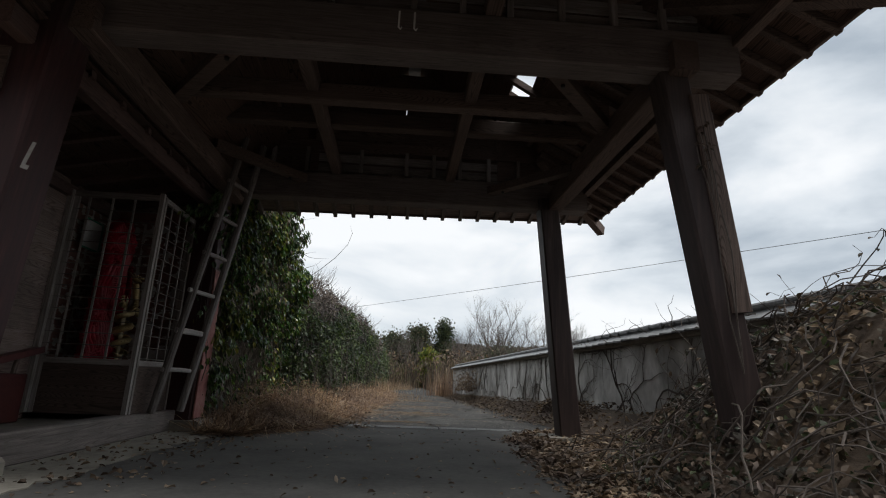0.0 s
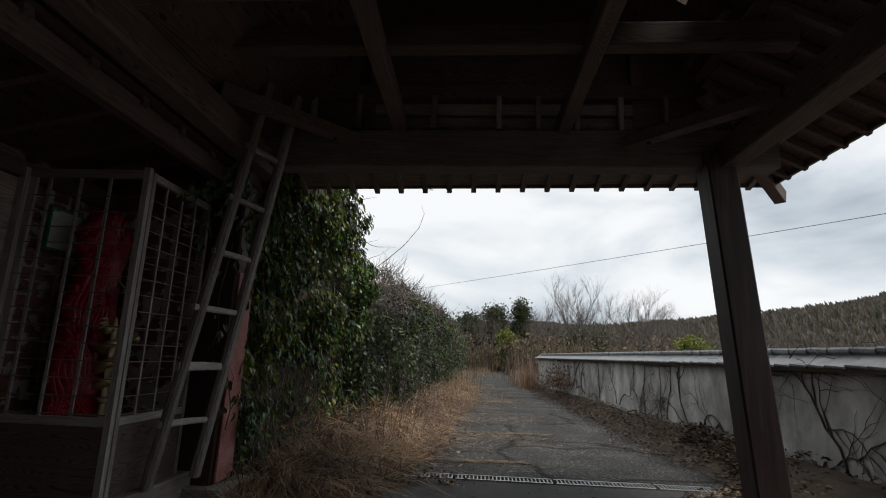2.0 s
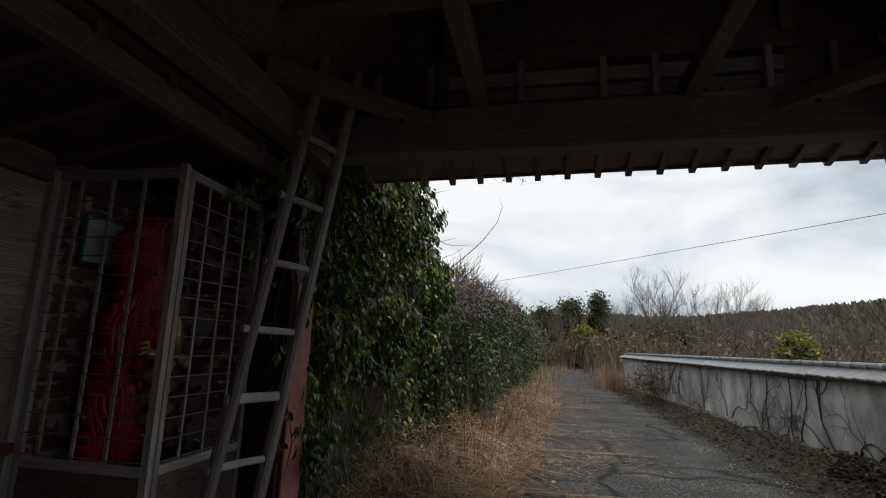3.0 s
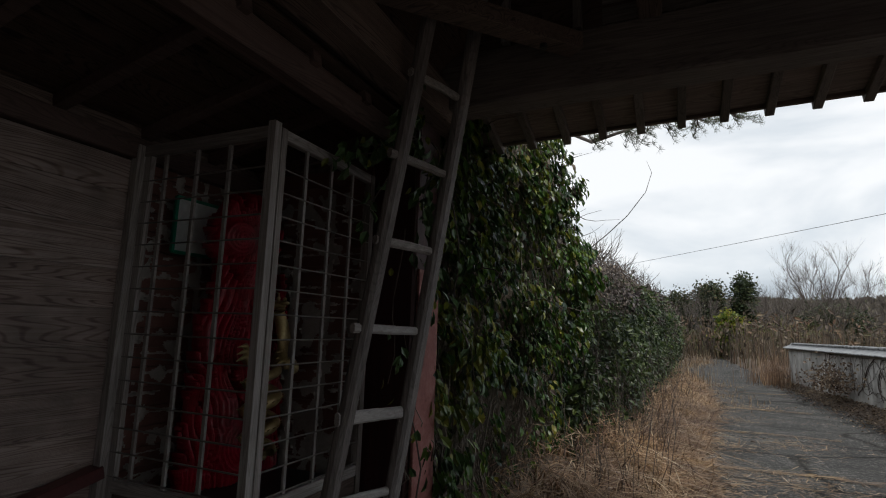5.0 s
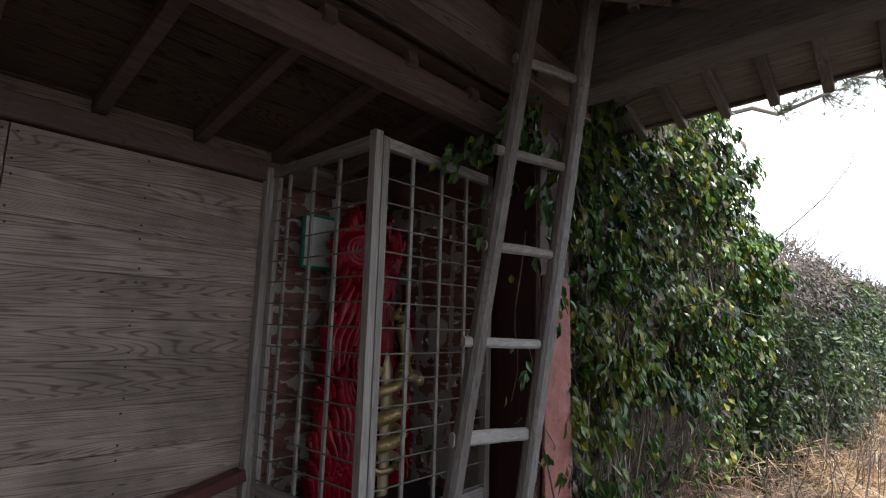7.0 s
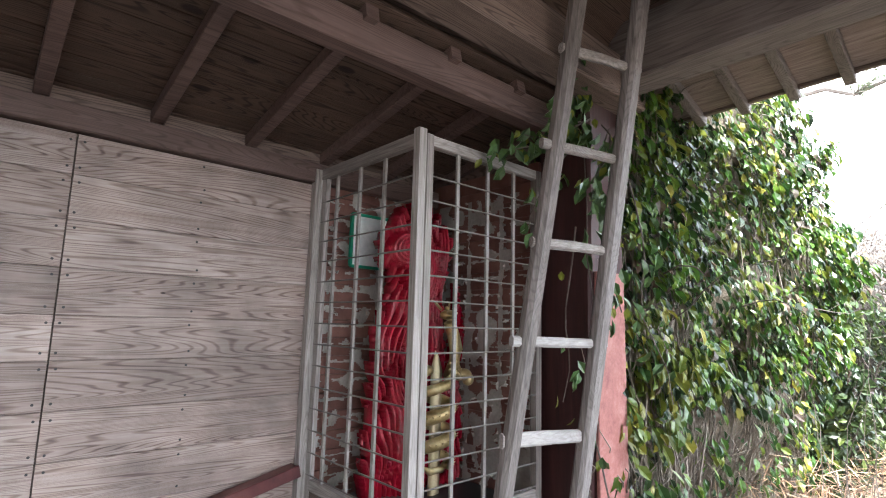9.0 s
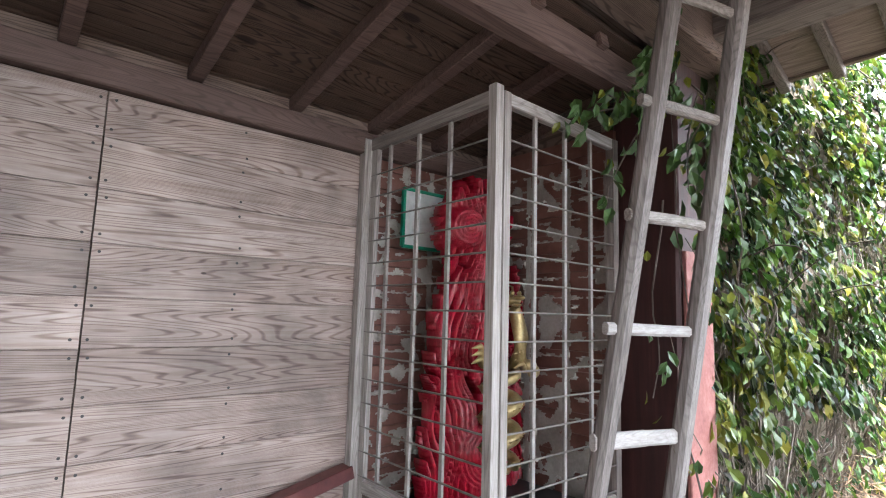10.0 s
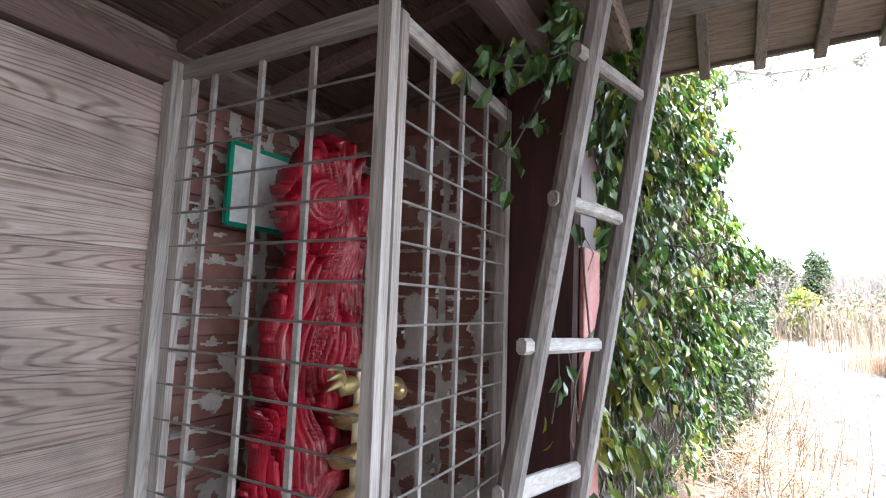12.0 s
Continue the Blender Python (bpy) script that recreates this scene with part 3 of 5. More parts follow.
IX, IY0, IY1, IZ = 1.55, 3.1, 5.85, 3.42
slab("roof_slope", ((EX, EY0, EZ), (EX, EY1, EZ), (IX, IY1, IZ), (IX, IY0, IZ)), 0.05, deck_mat, roof)
slab("roof_slope", ((-EX - 0.75, EY1, EZ - 0.17), (EX, EY1, EZ - 0.0), (2.0, 5.98, EZ + 0.27), (-2.6, 5.98, EZ + 0.12)), 0.05, deck_x, roof)
slab("roof_slope", ((-2.6, 6.0, EZ + 0.13), (2.0, 6.0, EZ + 0.27), (1.6, 5.98, 3.6), (-1.75, 5.98, 3.6)), 0.04, dark_x, roof)
slab("roof_slope", ((-EX - 0.75, EY0, EZ - 0.5), (EX, EY0, EZ), (IX, IY0, IZ), (-IX, IY0, IZ)), 0.05, deck_x, roof)
planks = bmesh.new()
for k in range(14):
    xa = -3.62 + 0.105 * k
    za = 2.335 + 0.208 * (xa + 3.3) + rnd(-0.002, 0.002)
    add_beam(planks, (xa + 0.0525, EY0 + 0.03 * k, za), (xa + 0.0525, EY1 - 0.03 * k, za), 0.1005, 0.022, (-0.2, 0, 1), 0.003)
part("bay_ceiling", planks, deck_mat, roof)
slab("roof_slope", ((-3.62, EY0, 2.30), (-3.62, EY1, 2.30), (-2.15, EY1 - 0.5, 2.61), (-2.15, EY0 + 0.5, 2.61)), 0.04, dark_y, roof)
slab("roof_slope", ((-2.2, EY0 + 0.4, 2.62), (-2.2, EY1 - 0.4, 2.62), (-IX + 0.1, IY1 + 0.05, IZ), (-IX + 0.1, IY0 - 0.05, IZ)), 0.05, deck_mat, roof)
for s in (1, -1):
    slab("upper_slope", ((s * 1.1, 2.75, 3.84), (s * 1.1, 6.25, 3.84), (0, 6.25, 4.55), (0, 2.75, 4.55)), 0.06, deck_mat, roof)
    slab("upper_slope", ((s * 1.9, 2.75, 3.32), (s * 1.9, 4.58, 3.32), (s * 1.1, 4.58, 3.84), (s * 1.1, 2.75, 3.84)), 0.06, deck_mat, roof)
    slab("upper_slope", ((s * 1.9, 5.30, 3.32), (s * 1.9, 6.25, 3.32), (s * 1.1, 6.25, 3.84), (s * 1.1, 5.30, 3.84)), 0.06, deck_mat, roof)
    low_edge = 1.27 if s > 0 else 1.104
    slab("upper_slope", ((s * 1.9, 4.582, 3.32), (s * 1.9, 5.298, 3.32), (s * (low_edge + 0.03), 5.298, 3.84 - 0.65 * (low_edge - 1.07)), (s * low_edge, 4.582, 3.84 - 0.65 * (low_edge - 1.1))), 0.06, deck_mat, roof)
    slab("gable_filler", ((s * 1.9, 5.98, 3.0), (s * 1.1, 5.98, 3.0), (s * 1.1, 6.0, 3.9), (s * 1.9, 6.0, 3.4)), 0.02, dark_x, roof)
    beam("roof_batten", (s * 1.5, 5.1, 3.55), (s * 1.5, 6.1, 3.55), 0.07, 0.05, dark_y, roof)
box("gable_board", (-0.25, 6.03, 4.0), (0.2, 6.05, 4.45), dark_x, roof)
beam("roof_batten", (1.95, 4.93, 3.27), (1.02, 4.99, 3.87), 0.06, 0.07, dark_x, roof)
beam("ridge", (0, 2.7, 4.62), (0, 6.3, 4.62), 0.26, 0.24, roof_tile, roof)
# rafters at the far eave
x = -2.66
rafter_mesh = None
while x < 2.6:
    lo = Vector((x, EY1 + 0.005, EZ - 0.178)); hi = Vector((x, 5.95, EZ + 0.085))
    if rafter_mesh is None:
        rafter_mesh = beam("rafter", lo, hi, 0.05, 0.055, rafter_y, roof)
    else:
        put("rafter", rafter_mesh.data, roof, rafter_mesh.location + Vector((x + 2.66, 0, 0.03 * (x + 2.66))))
    x += 0.243
y = 2.35
rm = None
while y < 6.6:
    if rm is None:
        rm = beam("rafter", (EX - 0.01, y, EZ - 0.03), (1.6, y, EZ + 0.49), 0.05, 0.06, dark_x, roof)
    else:
        put("rafter", rm.data, roof, rm.location + Vector((0, y - 2.35, 0)))
    y += 0.243
beam("eave_board", (-3.35, EY1 - 0.03, EZ - 0.12), (EX, EY1 - 0.03, EZ + 0.02), 0.03, 0.09, dark_x, roof)
beam("eave_board", (EX - 0.03, EY0, EZ), (EX - 0.03, EY1, EZ), 0.03, 0.07, dark_y, roof)
beam("hip_rafter", (2.78, 6.88, 2.75), (1.6, 5.8, 3.3), 0.10, 0.13, dark_x, roof)
beam("hip_rafter", (2.78, 2.12, 2.74), (1.6, 3.1, 3.3), 0.10, 0.13, dark_x, roof)
# purlin under the east eave
beam("purlin", (2.2, 2.3, 2.93), (2.2, 6.6, 2.93), 0.08, 0.09, dark_y, roof)
# bay rafters
for y in (2.9, 3.32, 3.73, 4.14, 4.56, 4.97, 5.38, 5.78):
    beam("bay_rafter", (-3.3, y, 2.285), (-2.17, y, 2.52), 0.055, 0.06, plate_mat, roof)
# gable boards with two gaps
for y in (5.98,):
    for x0, x1, z0, z1 in ((-1.12, -0.074, 3.4, 4.4), (-0.066, 1.12, 3.4, 4.4), (-0.2, 0.1, 3.4, 3.86), (-1.85, -1.17, 3.4, 3.83), (1.16, 1.85, 3.4, 3.83)):
        box("gable_board", (x0, y + (0.03 if x0 == -0.2 else 0), z0), (x1, y + (0.05 if x0 == -0.2 else 0.025), z1), dark_x, roof)
    for x in (-1.2, 1.12):
        beam("gable_stud", (x, y - 0.04, 3.4), (x, y - 0.04, 3.95), 0.09, 0.06, post_red if x < 0 else dark_z, roof, (0, 1, 0))

box("gable_board", (-1.8, 2.95, 3.4), (1.8, 2.98, 4.4), dark_x, roof)

# ---- back wall of the bay ----
wall_w = empty("wall_west", (-3.19, 4.4, 1.1), "wall of weathered horizontal cedar boards in the gate bay", "wall", kind="structure")
box("wall_core", (-3.27, 2.8, -0.05), (-3.215, 6.1, 2.3), dark_y, wall_w)
zb = 0.15
edges = []
while zb < 2.13:
    hgt = rnd(0.165, 0.19)
    edges.append((zb, min(zb + hgt, 2.145)))
    zb += hgt
for y0, y1 in ((2.83, 3.858), (3.864, 4.955)):
    for a, b in edges:
        if b - a > 0.03:
            box("board", (-3.215, y0, a + 0.0006), (-3.19 + rnd(-0.0015, 0.0015), y1, b - 0.0006), board_mat, wall_w, 0.0022)
plate = tagged(box("wall_plate", (-3.25, 2.8, 2.15), (-3.15, 6.0, 2.255), plate_mat, None, 0.006), "brown timber plate along the top of the board wall", "beam", kind="structure")
tagged(box("wall_south", (-3.27, 2.78, -0.05), (-2.3, 2.83, 2.35), dark_x), "dark boarded end wall of the gate bay", "wall", kind="structure")
nails = Heap()
for a, b in edges:
    for yy in (3.835, 3.885, 4.35, 4.92, 2.9):
        for zz in (a + 0.03, b - 0.03):
            c = Vector((-3.1855, yy + rnd(-0.006, 0.006), zz))
            k = len(nails.v)
            nails.v += [c + Vector((0, 0.0055 * math.cos(q * 1.05), 0.0055 * math.sin(q * 1.05))) for q in range(6)]
            nails.f.append(tuple(range(k, k + 6))); nails.m.append(0)
nl = nails.make("nail_heads", [black], wall_w); nl.location = Vector((0, 0, 0)) - wall_w.location
nl["kind"] = "stuff"

# raised sill and platform
tagged(box("platform", (-3.25, 2.8, -0.04), (-2.42, 6.1, 0.14), dusty, None, 0.01), "dusty raised concrete platform under the bay", "platform", kind="structure")
tagged(box("sill_beam", (-2.42, 2.6, 0.0), (-2.26, 5.82, 0.2), rafter_y, None, 0.012), "grey timber sill beam along the platform edge", "sill", kind="structure")

# ---- cage ----
cage = empty("statue_cage", (-2.75, 5.3, 0.14), "tall weathered wooden statue cage with a pale grid of bars", "cage")
CX0, CX1, CY0, CY1, CZ0, CZ1 = -3.17, -2.33, 4.94, 5.73, 0.66, 2.22
box("corner_stile", (CX1 - 0.035, CY0 - 0.02, 0.2), (CX1 + 0.005, CY0 + 0.018, CZ1 + 0.02), silver_z, cage, 0.004)
box("corner_stile", (CX1 - 0.028, CY0 + 0.019, 0.2), (CX1 + 0.012, CY0 + 0.052, CZ1), silver_z, cage, 0.004)
box("stile", (CX0 - 0.017, CY0 - 0.05, 0.2), (CX0 + 0.03, CY0 + 0.015, CZ1), silver_z, cage)
box("stile", (CX0 + 0.031, CY0 - 0.012, 0.2), (CX0 + 0.075, CY0 + 0.012, CZ1 - 0.05), silver_z, cage)
box("stile", (CX1 - 0.03, CY1 - 0.04, 0.2), (CX1 + 0.008, CY1, CZ1), silver_z, cage)
box("top_rail", (CX0, CY0 - 0.018, CZ1 - 0.055), (CX1 - 0.036, CY0 + 0.012, CZ1), silver_x, cage)
box("top_rail", (CX1 - 0.028, CY0 + 0.053, CZ1 - 0.05), (CX1 + 0.006, CY1 - 0.041, CZ1), silver_y, cage)
box("base_panel", (CX1 - 0.02, CY0 + 0.053, 0.2), (CX1, CY1 - 0.041, CZ0 - 0.04), dark_y, cage)
box("base_rail", (CX1 - 0.028, CY0 + 0.053, CZ0 - 0.04), (CX1 + 0.006, CY1 - 0.041, CZ0 + 0.01), silver_y, cage)
box("base_panel", (CX0 + 0.076, CY0 - 0.01, 0.2), (CX1 - 0.036, CY0 + 0.01, CZ0 - 0.04), dark_x, cage)
box("base_rail", (CX0 + 0.076, CY0 - 0.018, CZ0 - 0.04), (CX1 - 0.036, CY0 + 0.012, CZ0 + 0.01), silver_x, cage)
box("cage_floor", (CX0, CY0 + 0.02, 0.5), (CX1 - 0.03, CY1, 0.54), dark_y, cage)
for xx in (-3.005, -2.795, -2.594):
    box("bar", (xx - 0.009, CY0 - 0.004, CZ0), (xx + 0.009, CY0 + 0.008, CZ1 - 0.05), bar_mat, cage, 0.002)
for yy in (5.15, 5.342, 5.525):
    box("bar", (CX1 - 0.012, yy - 0.008, CZ0), (CX1 + 0.0, yy + 0.008, CZ1 - 0.045), bar_mat, cage, 0.002)
rod_mat = mottled("dull_iron_rod", ((0.075, 0.066, 0.06), (0.145, 0.13, 0.12), (0.22, 0.2, 0.19)), 14.0, 0.55, 0.3, 0.001)
for k in range(16):
    z = 0.685 + 0.1043 * k
    if z > CZ1 - 0.08:
        break
    beam("bar", (CX0 + 0.03, CY0 - 0.009, z), (CX1 - 0.034, CY0 - 0.009, z), 0.007, 0.007, rod_mat, cage, bevel=0.002)
    beam("bar", (CX1 + 0.003, CY0 + 0.05, z), (CX1 + 0.003, CY1 - 0.03, z), 0.007, 0.007, rod_mat, cage, bevel=0.002)


# ---- peeling boards inside the cage ----
def torn_skin(name, origin, along, out, width, z0, z1, parent, seed, strips, rest):
    """Pale paper skin left along the joints and in upright strips, curling at its torn edges."""
    h = Heap()
    cell = 0.0075
    nu, nz = int(width / cell), int((z1 - z0) / cell)
    origin, along, out = Vector(origin), Vector(along), Vector(out)

    def kept(u, z):
        j = ((z - z0) / 0.095) % 1.0
        j = min(j, 1 - j) * 0.095
        nz1 = noise.noise(Vector((u * 14, z * 14, seed)))
        nz2 = noise.noise(Vector((u * 3.5, z * 3.5, seed + 5)))
        s = min(abs(u - c) for c in strips)
        return max(0.010 - j, 0.022 - s, rest * (nz2 + 0.3 * smooth_step(1.05, 0.7, z))) + 0.016 * nz1 > 0.004
    ids = {}

    def corner(i, k):
        if (i, k) not in ids:
            u, z = i * cell, z0 + k * cell
            q = Vector((u * 60, z * 60, seed))
            lift = 0.004 + max(0.0, 0.035 * noise.noise(Vector((u * 22, z * 22, seed + 9)))) * (0 if kept(u, z) and kept(u + cell, z) and kept(u, z - cell) else 1)
            ids[i, k] = len(h.v)
            h.v.append(origin + along * (u + 0.0045 * noise.noise(q * 1.7)) + Vector((0, 0, z + 0.0055 * noise.noise(q * 1.7 + Vector((4, 0, 0))))) + out * lift)
        return ids[i, k]
    for i in range(nu):
        for k in range(nz):
            if kept((i + 0.5) * cell, z0 + (k + 0.5) * cell):
                h.f.append((corner(i, k), corner(i + 1, k), corner(i + 1, k + 1), corner(i, k + 1))); h.m.append(0)
    ob = h.make(name, [skin_mat], parent)
    ob.location = -parent.location
    ob["label"] = "torn pale paper skin peeling off"
    return ob


zz = 0.2
while zz < 2.14:
    box("board", (-3.215, 4.957, zz + 0.0015), (-3.19, 5.76, zz + 0.0935), peel_mat, wall_w, 0.003)
    zz += 0.095
torn_skin("paper_skin", (-3.19, 4.99, 0), (0, 1, 0), (1, 0, 0), 0.74, 0.55, 2.15, wall_w, 2.0, (0.35,), 0.004)
wall_n = empty("wall_north", (-2.8, 5.76, 1.1), "red-brown boarded partition with torn pale paper", "wall", kind="structure")
zz = 0.2
while zz < 2.2:
    box("board", (-3.19, 5.755, zz + 0.0015), (-2.36, 5.78, zz + 0.0935), peel_mat, wall_n, 0.003)
    zz += 0.095
box("wall_core", (-3.27, 5.782, -0.05), (-2.44, 5.82, 2.4), dark_x, wall_n)
torn_skin("paper_skin", (-3.19, 5.755, 0), (1, 0, 0), (0, -1, 0), 0.82, 0.55, 2.15, wall_n, 7.0, (0.1, 0.33, 0.58, 0.8), 0.024)
box("wall_core", (-3.27, 2.8, 2.25), (-3.22, 6.1, 2.36), dark_y, wall_w)

# ---- ladder ----
ladder = empty("ladder", (-2.2, 5.5, 0.2), "grey weathered wooden ladder leaning against the gate beam", "ladder")


def on_ladder(z, y):
    return Vector((-2.13 + 0.168 * (z - 1.0), y, z))


OUT = Vector((0.105, 0, 0))
beam("rail", on_ladder(0.2, 5.27), on_ladder(3.08, 5.34), 0.085, 0.06, ladder_z, ladder, (1, 0, 0), 0.018, 0.95)
beam("rail", on_ladder(0.2, 5.675) + OUT, on_ladder(3.12, 5.63) + OUT, 0.088, 0.06, ladder_z, ladder, (1, 0, 0), 0.016, 0.95)
for k, z in enumerate((0.60, 0.975, 1.37, 1.765, 2.158, 2.555, 2.94)):
    yl, yr = 5.27 + 0.07 * (z - 0.2) / 2.88, 5.675 - 0.045 * (z - 0.2) / 2.92
    poke = 0.075 if k in (2, 4) else 0.045
    pts = [on_ladder(z, yl - poke) - OUT * 0.15, on_ladder(z, (yl + yr) / 2) + OUT * 0.5 + Vector((0, 0, rnd(-0.008, 0.008))), on_ladder(z - 0.008, yr + 0.04) + OUT * 1.1]
    bm = bmesh.new()
    big = 0.058 if k == 1 else 0.043
    add_beam(bm, pts[0], pts[1], 0.032, big, (0, 0, 1), 0.01)
    add_beam(bm, pts[1] - Vector((0, 0.002, 0)), pts[2], 0.032, big * 0.94, (0, 0, 1), 0.01)
    part("rung", bm, white_rung if k == 1 else rung_y if k in (0, 2) else silver_y, ladder)

# ---- green framed sheet ----
board = empty("notice_board", (-3.1, 5.24, 1.722), "small faded white sheet in a green plastic frame", "notice board")
bw, bh = 0.29, 0.285


def local_box(name, lo, hi, mat, parent, bevel=0.003):
    bm = add_box(bmesh.new(), lo, hi, bevel)
    me = bpy.data.meshes.new(name); bm.to_mesh(me); bm.free(); me.materials.append(mat)
    return put(name, me, parent)


local_box("sheet", (-0.004, -bw / 2, 0), (0.004, bw / 2, bh), panel_white, board)
for lo, hi in (((-0.008, -bw / 2 - 0.008, 0), (0.009, -bw / 2 + 0.008, bh)), ((-0.008, bw / 2 - 0.008, 0), (0.009, bw / 2 + 0.008, bh)),
               ((-0.008, -bw / 2, -0.008), (0.0085, bw / 2, 0.009)), ((-0.008, -bw / 2, bh - 0.009), (0.0085, bw / 2, bh + 0.008))):
    local_box("frame", lo, hi, teal, board)

# ---- statue: carved flames, sword and coiled dragon in one mesh ----
st = Heap()
SX = -2.90


def along(table, z):
    """A value read off a short table of heights, falling from the top."""
    for (za, va), (zb, vb) in zip(table, table[1:]):
        if z >= zb:
            return va + (vb - va) * min(1.0, max(0.0, (za - z) / (za - zb)))
    return table[-1][1]


LEFT = ((2.07, 5.27), (1.98, 5.21), (1.86, 5.13), (1.74, 5.14), (1.66, 5.20), (1.5, 5.17), (1.38, 5.12), (1.06, 5.10), (0.56, 5.07))
RIGHT = ((2.07, 5.56), (1.9, 5.61), (1.75, 5.58), (1.6, 5.56), (1.2, 5.60), (0.56, 5.66))
SWIRLS = ((5.25, 1.80, 0.105), (5.38, 0.78, 0.17))
GAPS = ((5.335, 1.94, 0.011, 0.055, 0.1), (5.47, 1.89, 0.014, 0.05, -0.15), (5.40, 1.44, 0.014, 0.07, 0.1), (5.185, 1.12, 0.018, 0.15, 0.12), (5.34, 1.06, 0.022, 0.12, -0.1),
        (5.265, 1.22, 0.010, 0.09, 0.1), (5.50, 1.58, 0.018, 0.06, 0.1), (5.46, 1.02, 0.014, 0.10, 0.15), (5.26, 1.62, 0.008, 0.05, -0.2))


def barb(z, step, k):
    return ((z / step + 0.3 * math.sin(z * 17 + k)) % 1.0)


def carved(y, z):
    """Whether the flame panel has wood at this spot."""
    strand = abs(y - 5.685 - 0.018 * math.sin(10 * z)) < 0.052 * smooth_step(1.69, 1.4, z) - 0.022 * barb(z, 0.10, 2) * smooth_step(1.69, 1.5, z)
    left = along(LEFT, z) + 0.02 - 0.034 * barb(z, 0.115, 0)
    right = along(RIGHT, z) - 0.02 + 0.034 * barb(z, 0.13, 1)
    if not (strand or left < y < right):
        return False
    wave = y + 0.025 * math.sin(z * 24)
    if z > 2.075 - 0.24 * abs((wave / 0.085) % 1.0 - 0.5) - 0.35 * max(0.0, y - 5.42) - 0.5 * max(0.0, 5.28 - y):
        return False
    for cy, cz, ry, rz, lean in GAPS:
        dz = z - cz
        if ((y - cy - lean * dz + 0.012 * math.sin(dz * 40)) / ry) ** 2 + (dz / rz) ** 2 < 1:
            return False
    if noise.noise(Vector((y * 9, z * 4.0, 31))) > -0.04 and all(math.hypot(y - cy, z - cz) > rr * 0.9 for cy, cz, rr in SWIRLS):
        q = streams(y, z)
        return abs((q / 0.027) % 1.0 - 0.5) * 2 < 0.70
    return True


def streams(y, z):
    return y + 0.045 * math.sin(5.5 * z + 1) + 0.075 * noise.noise(Vector((y * 3.5, z * 3.4, 3))) + 0.022 * noise.noise(Vector((y * 9, z * 8, 5)))


def relief(y, z):
    """Height of the carving: bundled licks of flame and coiled swirls."""
    q = streams(y, z)
    lump = noise.noise(Vector((y * 6.5, z * 3.2, 12)))
    f = abs((q / 0.027) % 1.0 - 0.5) * 2
    g = abs((q / 0.0125 + 0.3) % 1.0 - 0.5) * 2
    h = 0.036 * math.sqrt(max(0.0, 1 - f * f)) + 0.004 * (1 - g * g) + 0.06 * lump
    for cy, cz, rr in SWIRLS:
        dy, dz = y - cy, z - cz
        r = math.hypot(dy, dz)
        if r < rr:
            turn = abs((r / 0.019 + math.atan2(dz, dy) / 6.2832) % 1.0 - 0.5) * 2
            k = smooth_step(rr, rr * 0.75, r)
            h = h * (1 - k) + k * (0.04 + 0.03 * math.sqrt(max(0.0, 1 - turn * turn)) + 0.02 * (1 - r / rr))
    mid, half = (along(LEFT, z) + along(RIGHT, z)) / 2, (along(RIGHT, z) - along(LEFT, z)) / 2
    return h + 0.055 * max(0.0, 1 - ((y - mid) / half) ** 2)


CY, CZ = 0.0048, 0.006
front = {}
cells = {(i, k) for i in range(148) for k in range(254) if carved(5.035 + (i + 0.5) * CY, 0.56 + (k + 0.5) * CZ)}


def carved_corner(i, k, back):
    key = (i, k, back)
    if key not in front:
        y, z = 5.035 + i * CY, 0.56 + k * CZ
        rim = sum((a, c) in cells for a in (i - 1, i) for c in (k - 1, k)) < 4
        front[key] = len(st.v)
        st.v.append(Vector((SX - 0.03 if back else SX + relief(y, z) * (0.55 if rim else 1.0), y, z)))
    return front[key]


for i, k in sorted(cells):
    st.f.append((carved_corner(i, k, 0), carved_corner(i + 1, k, 0), carved_corner(i + 1, k + 1, 0), carved_corner(i, k + 1, 0))); st.m.append(0)
    st.f.append((carved_corner(i, k, 1), carved_corner(i, k + 1, 1), carved_corner(i + 1, k + 1, 1), carved_corner(i + 1, k, 1))); st.m.append(0)
    for (di, dk), (p, q) in (((-1, 0), ((0, 1), (0, 0))), ((1, 0), ((1, 0), (1, 1))), ((0, -1), ((0, 0), (1, 0))), ((0, 1), ((1, 1), (0, 1)))):
        if (i + di, k + dk) not in cells:
            st.f.append((carved_corner(i + p[0], k + p[1], 0), carved_corner(i + p[0], k + p[1], 1), carved_corner(i + q[0], k + q[1], 1), carved_corner(i + q[0], k + q[1], 0))); st.m.append(0)
# sword
GX = -2.73
b0 = len(st.v)
for z, w in ((0.55, 0.038), (1.20, 0.038), (1.27, 0.012)):
    for dx, dy in ((0.012, 0), (0, 1), (-0.012, 0), (0, -1)):
        st.v.append(Vector((GX + dx, 5.405 + dy * w, z + (0.025 if z > 1.25 and dy < 0 else 0))))
for k in range(2):
    for i in range(4):
        j = (i + 1) % 4
        st.f.append((b0 + 4 * k + i, b0 + 4 * k + j, b0 + 4 * k + 4 + j, b0 + 4 * k + 4 + i)); st.m.append(2)
st.f.append((b0 + 8, b0 + 9, b0 + 10, b0 + 11)); st.m.append(2)
st.tube([(GX, 5.325, 0.74), (GX + 0.01, 5.365, 0.715), (GX + 0.01, 5.445, 0.715), (GX, 5.495, 0.75), (GX, 5.480, 0.79)], (0.006, 0.018, 0.018, 0.015, 0.004), 8, 1)
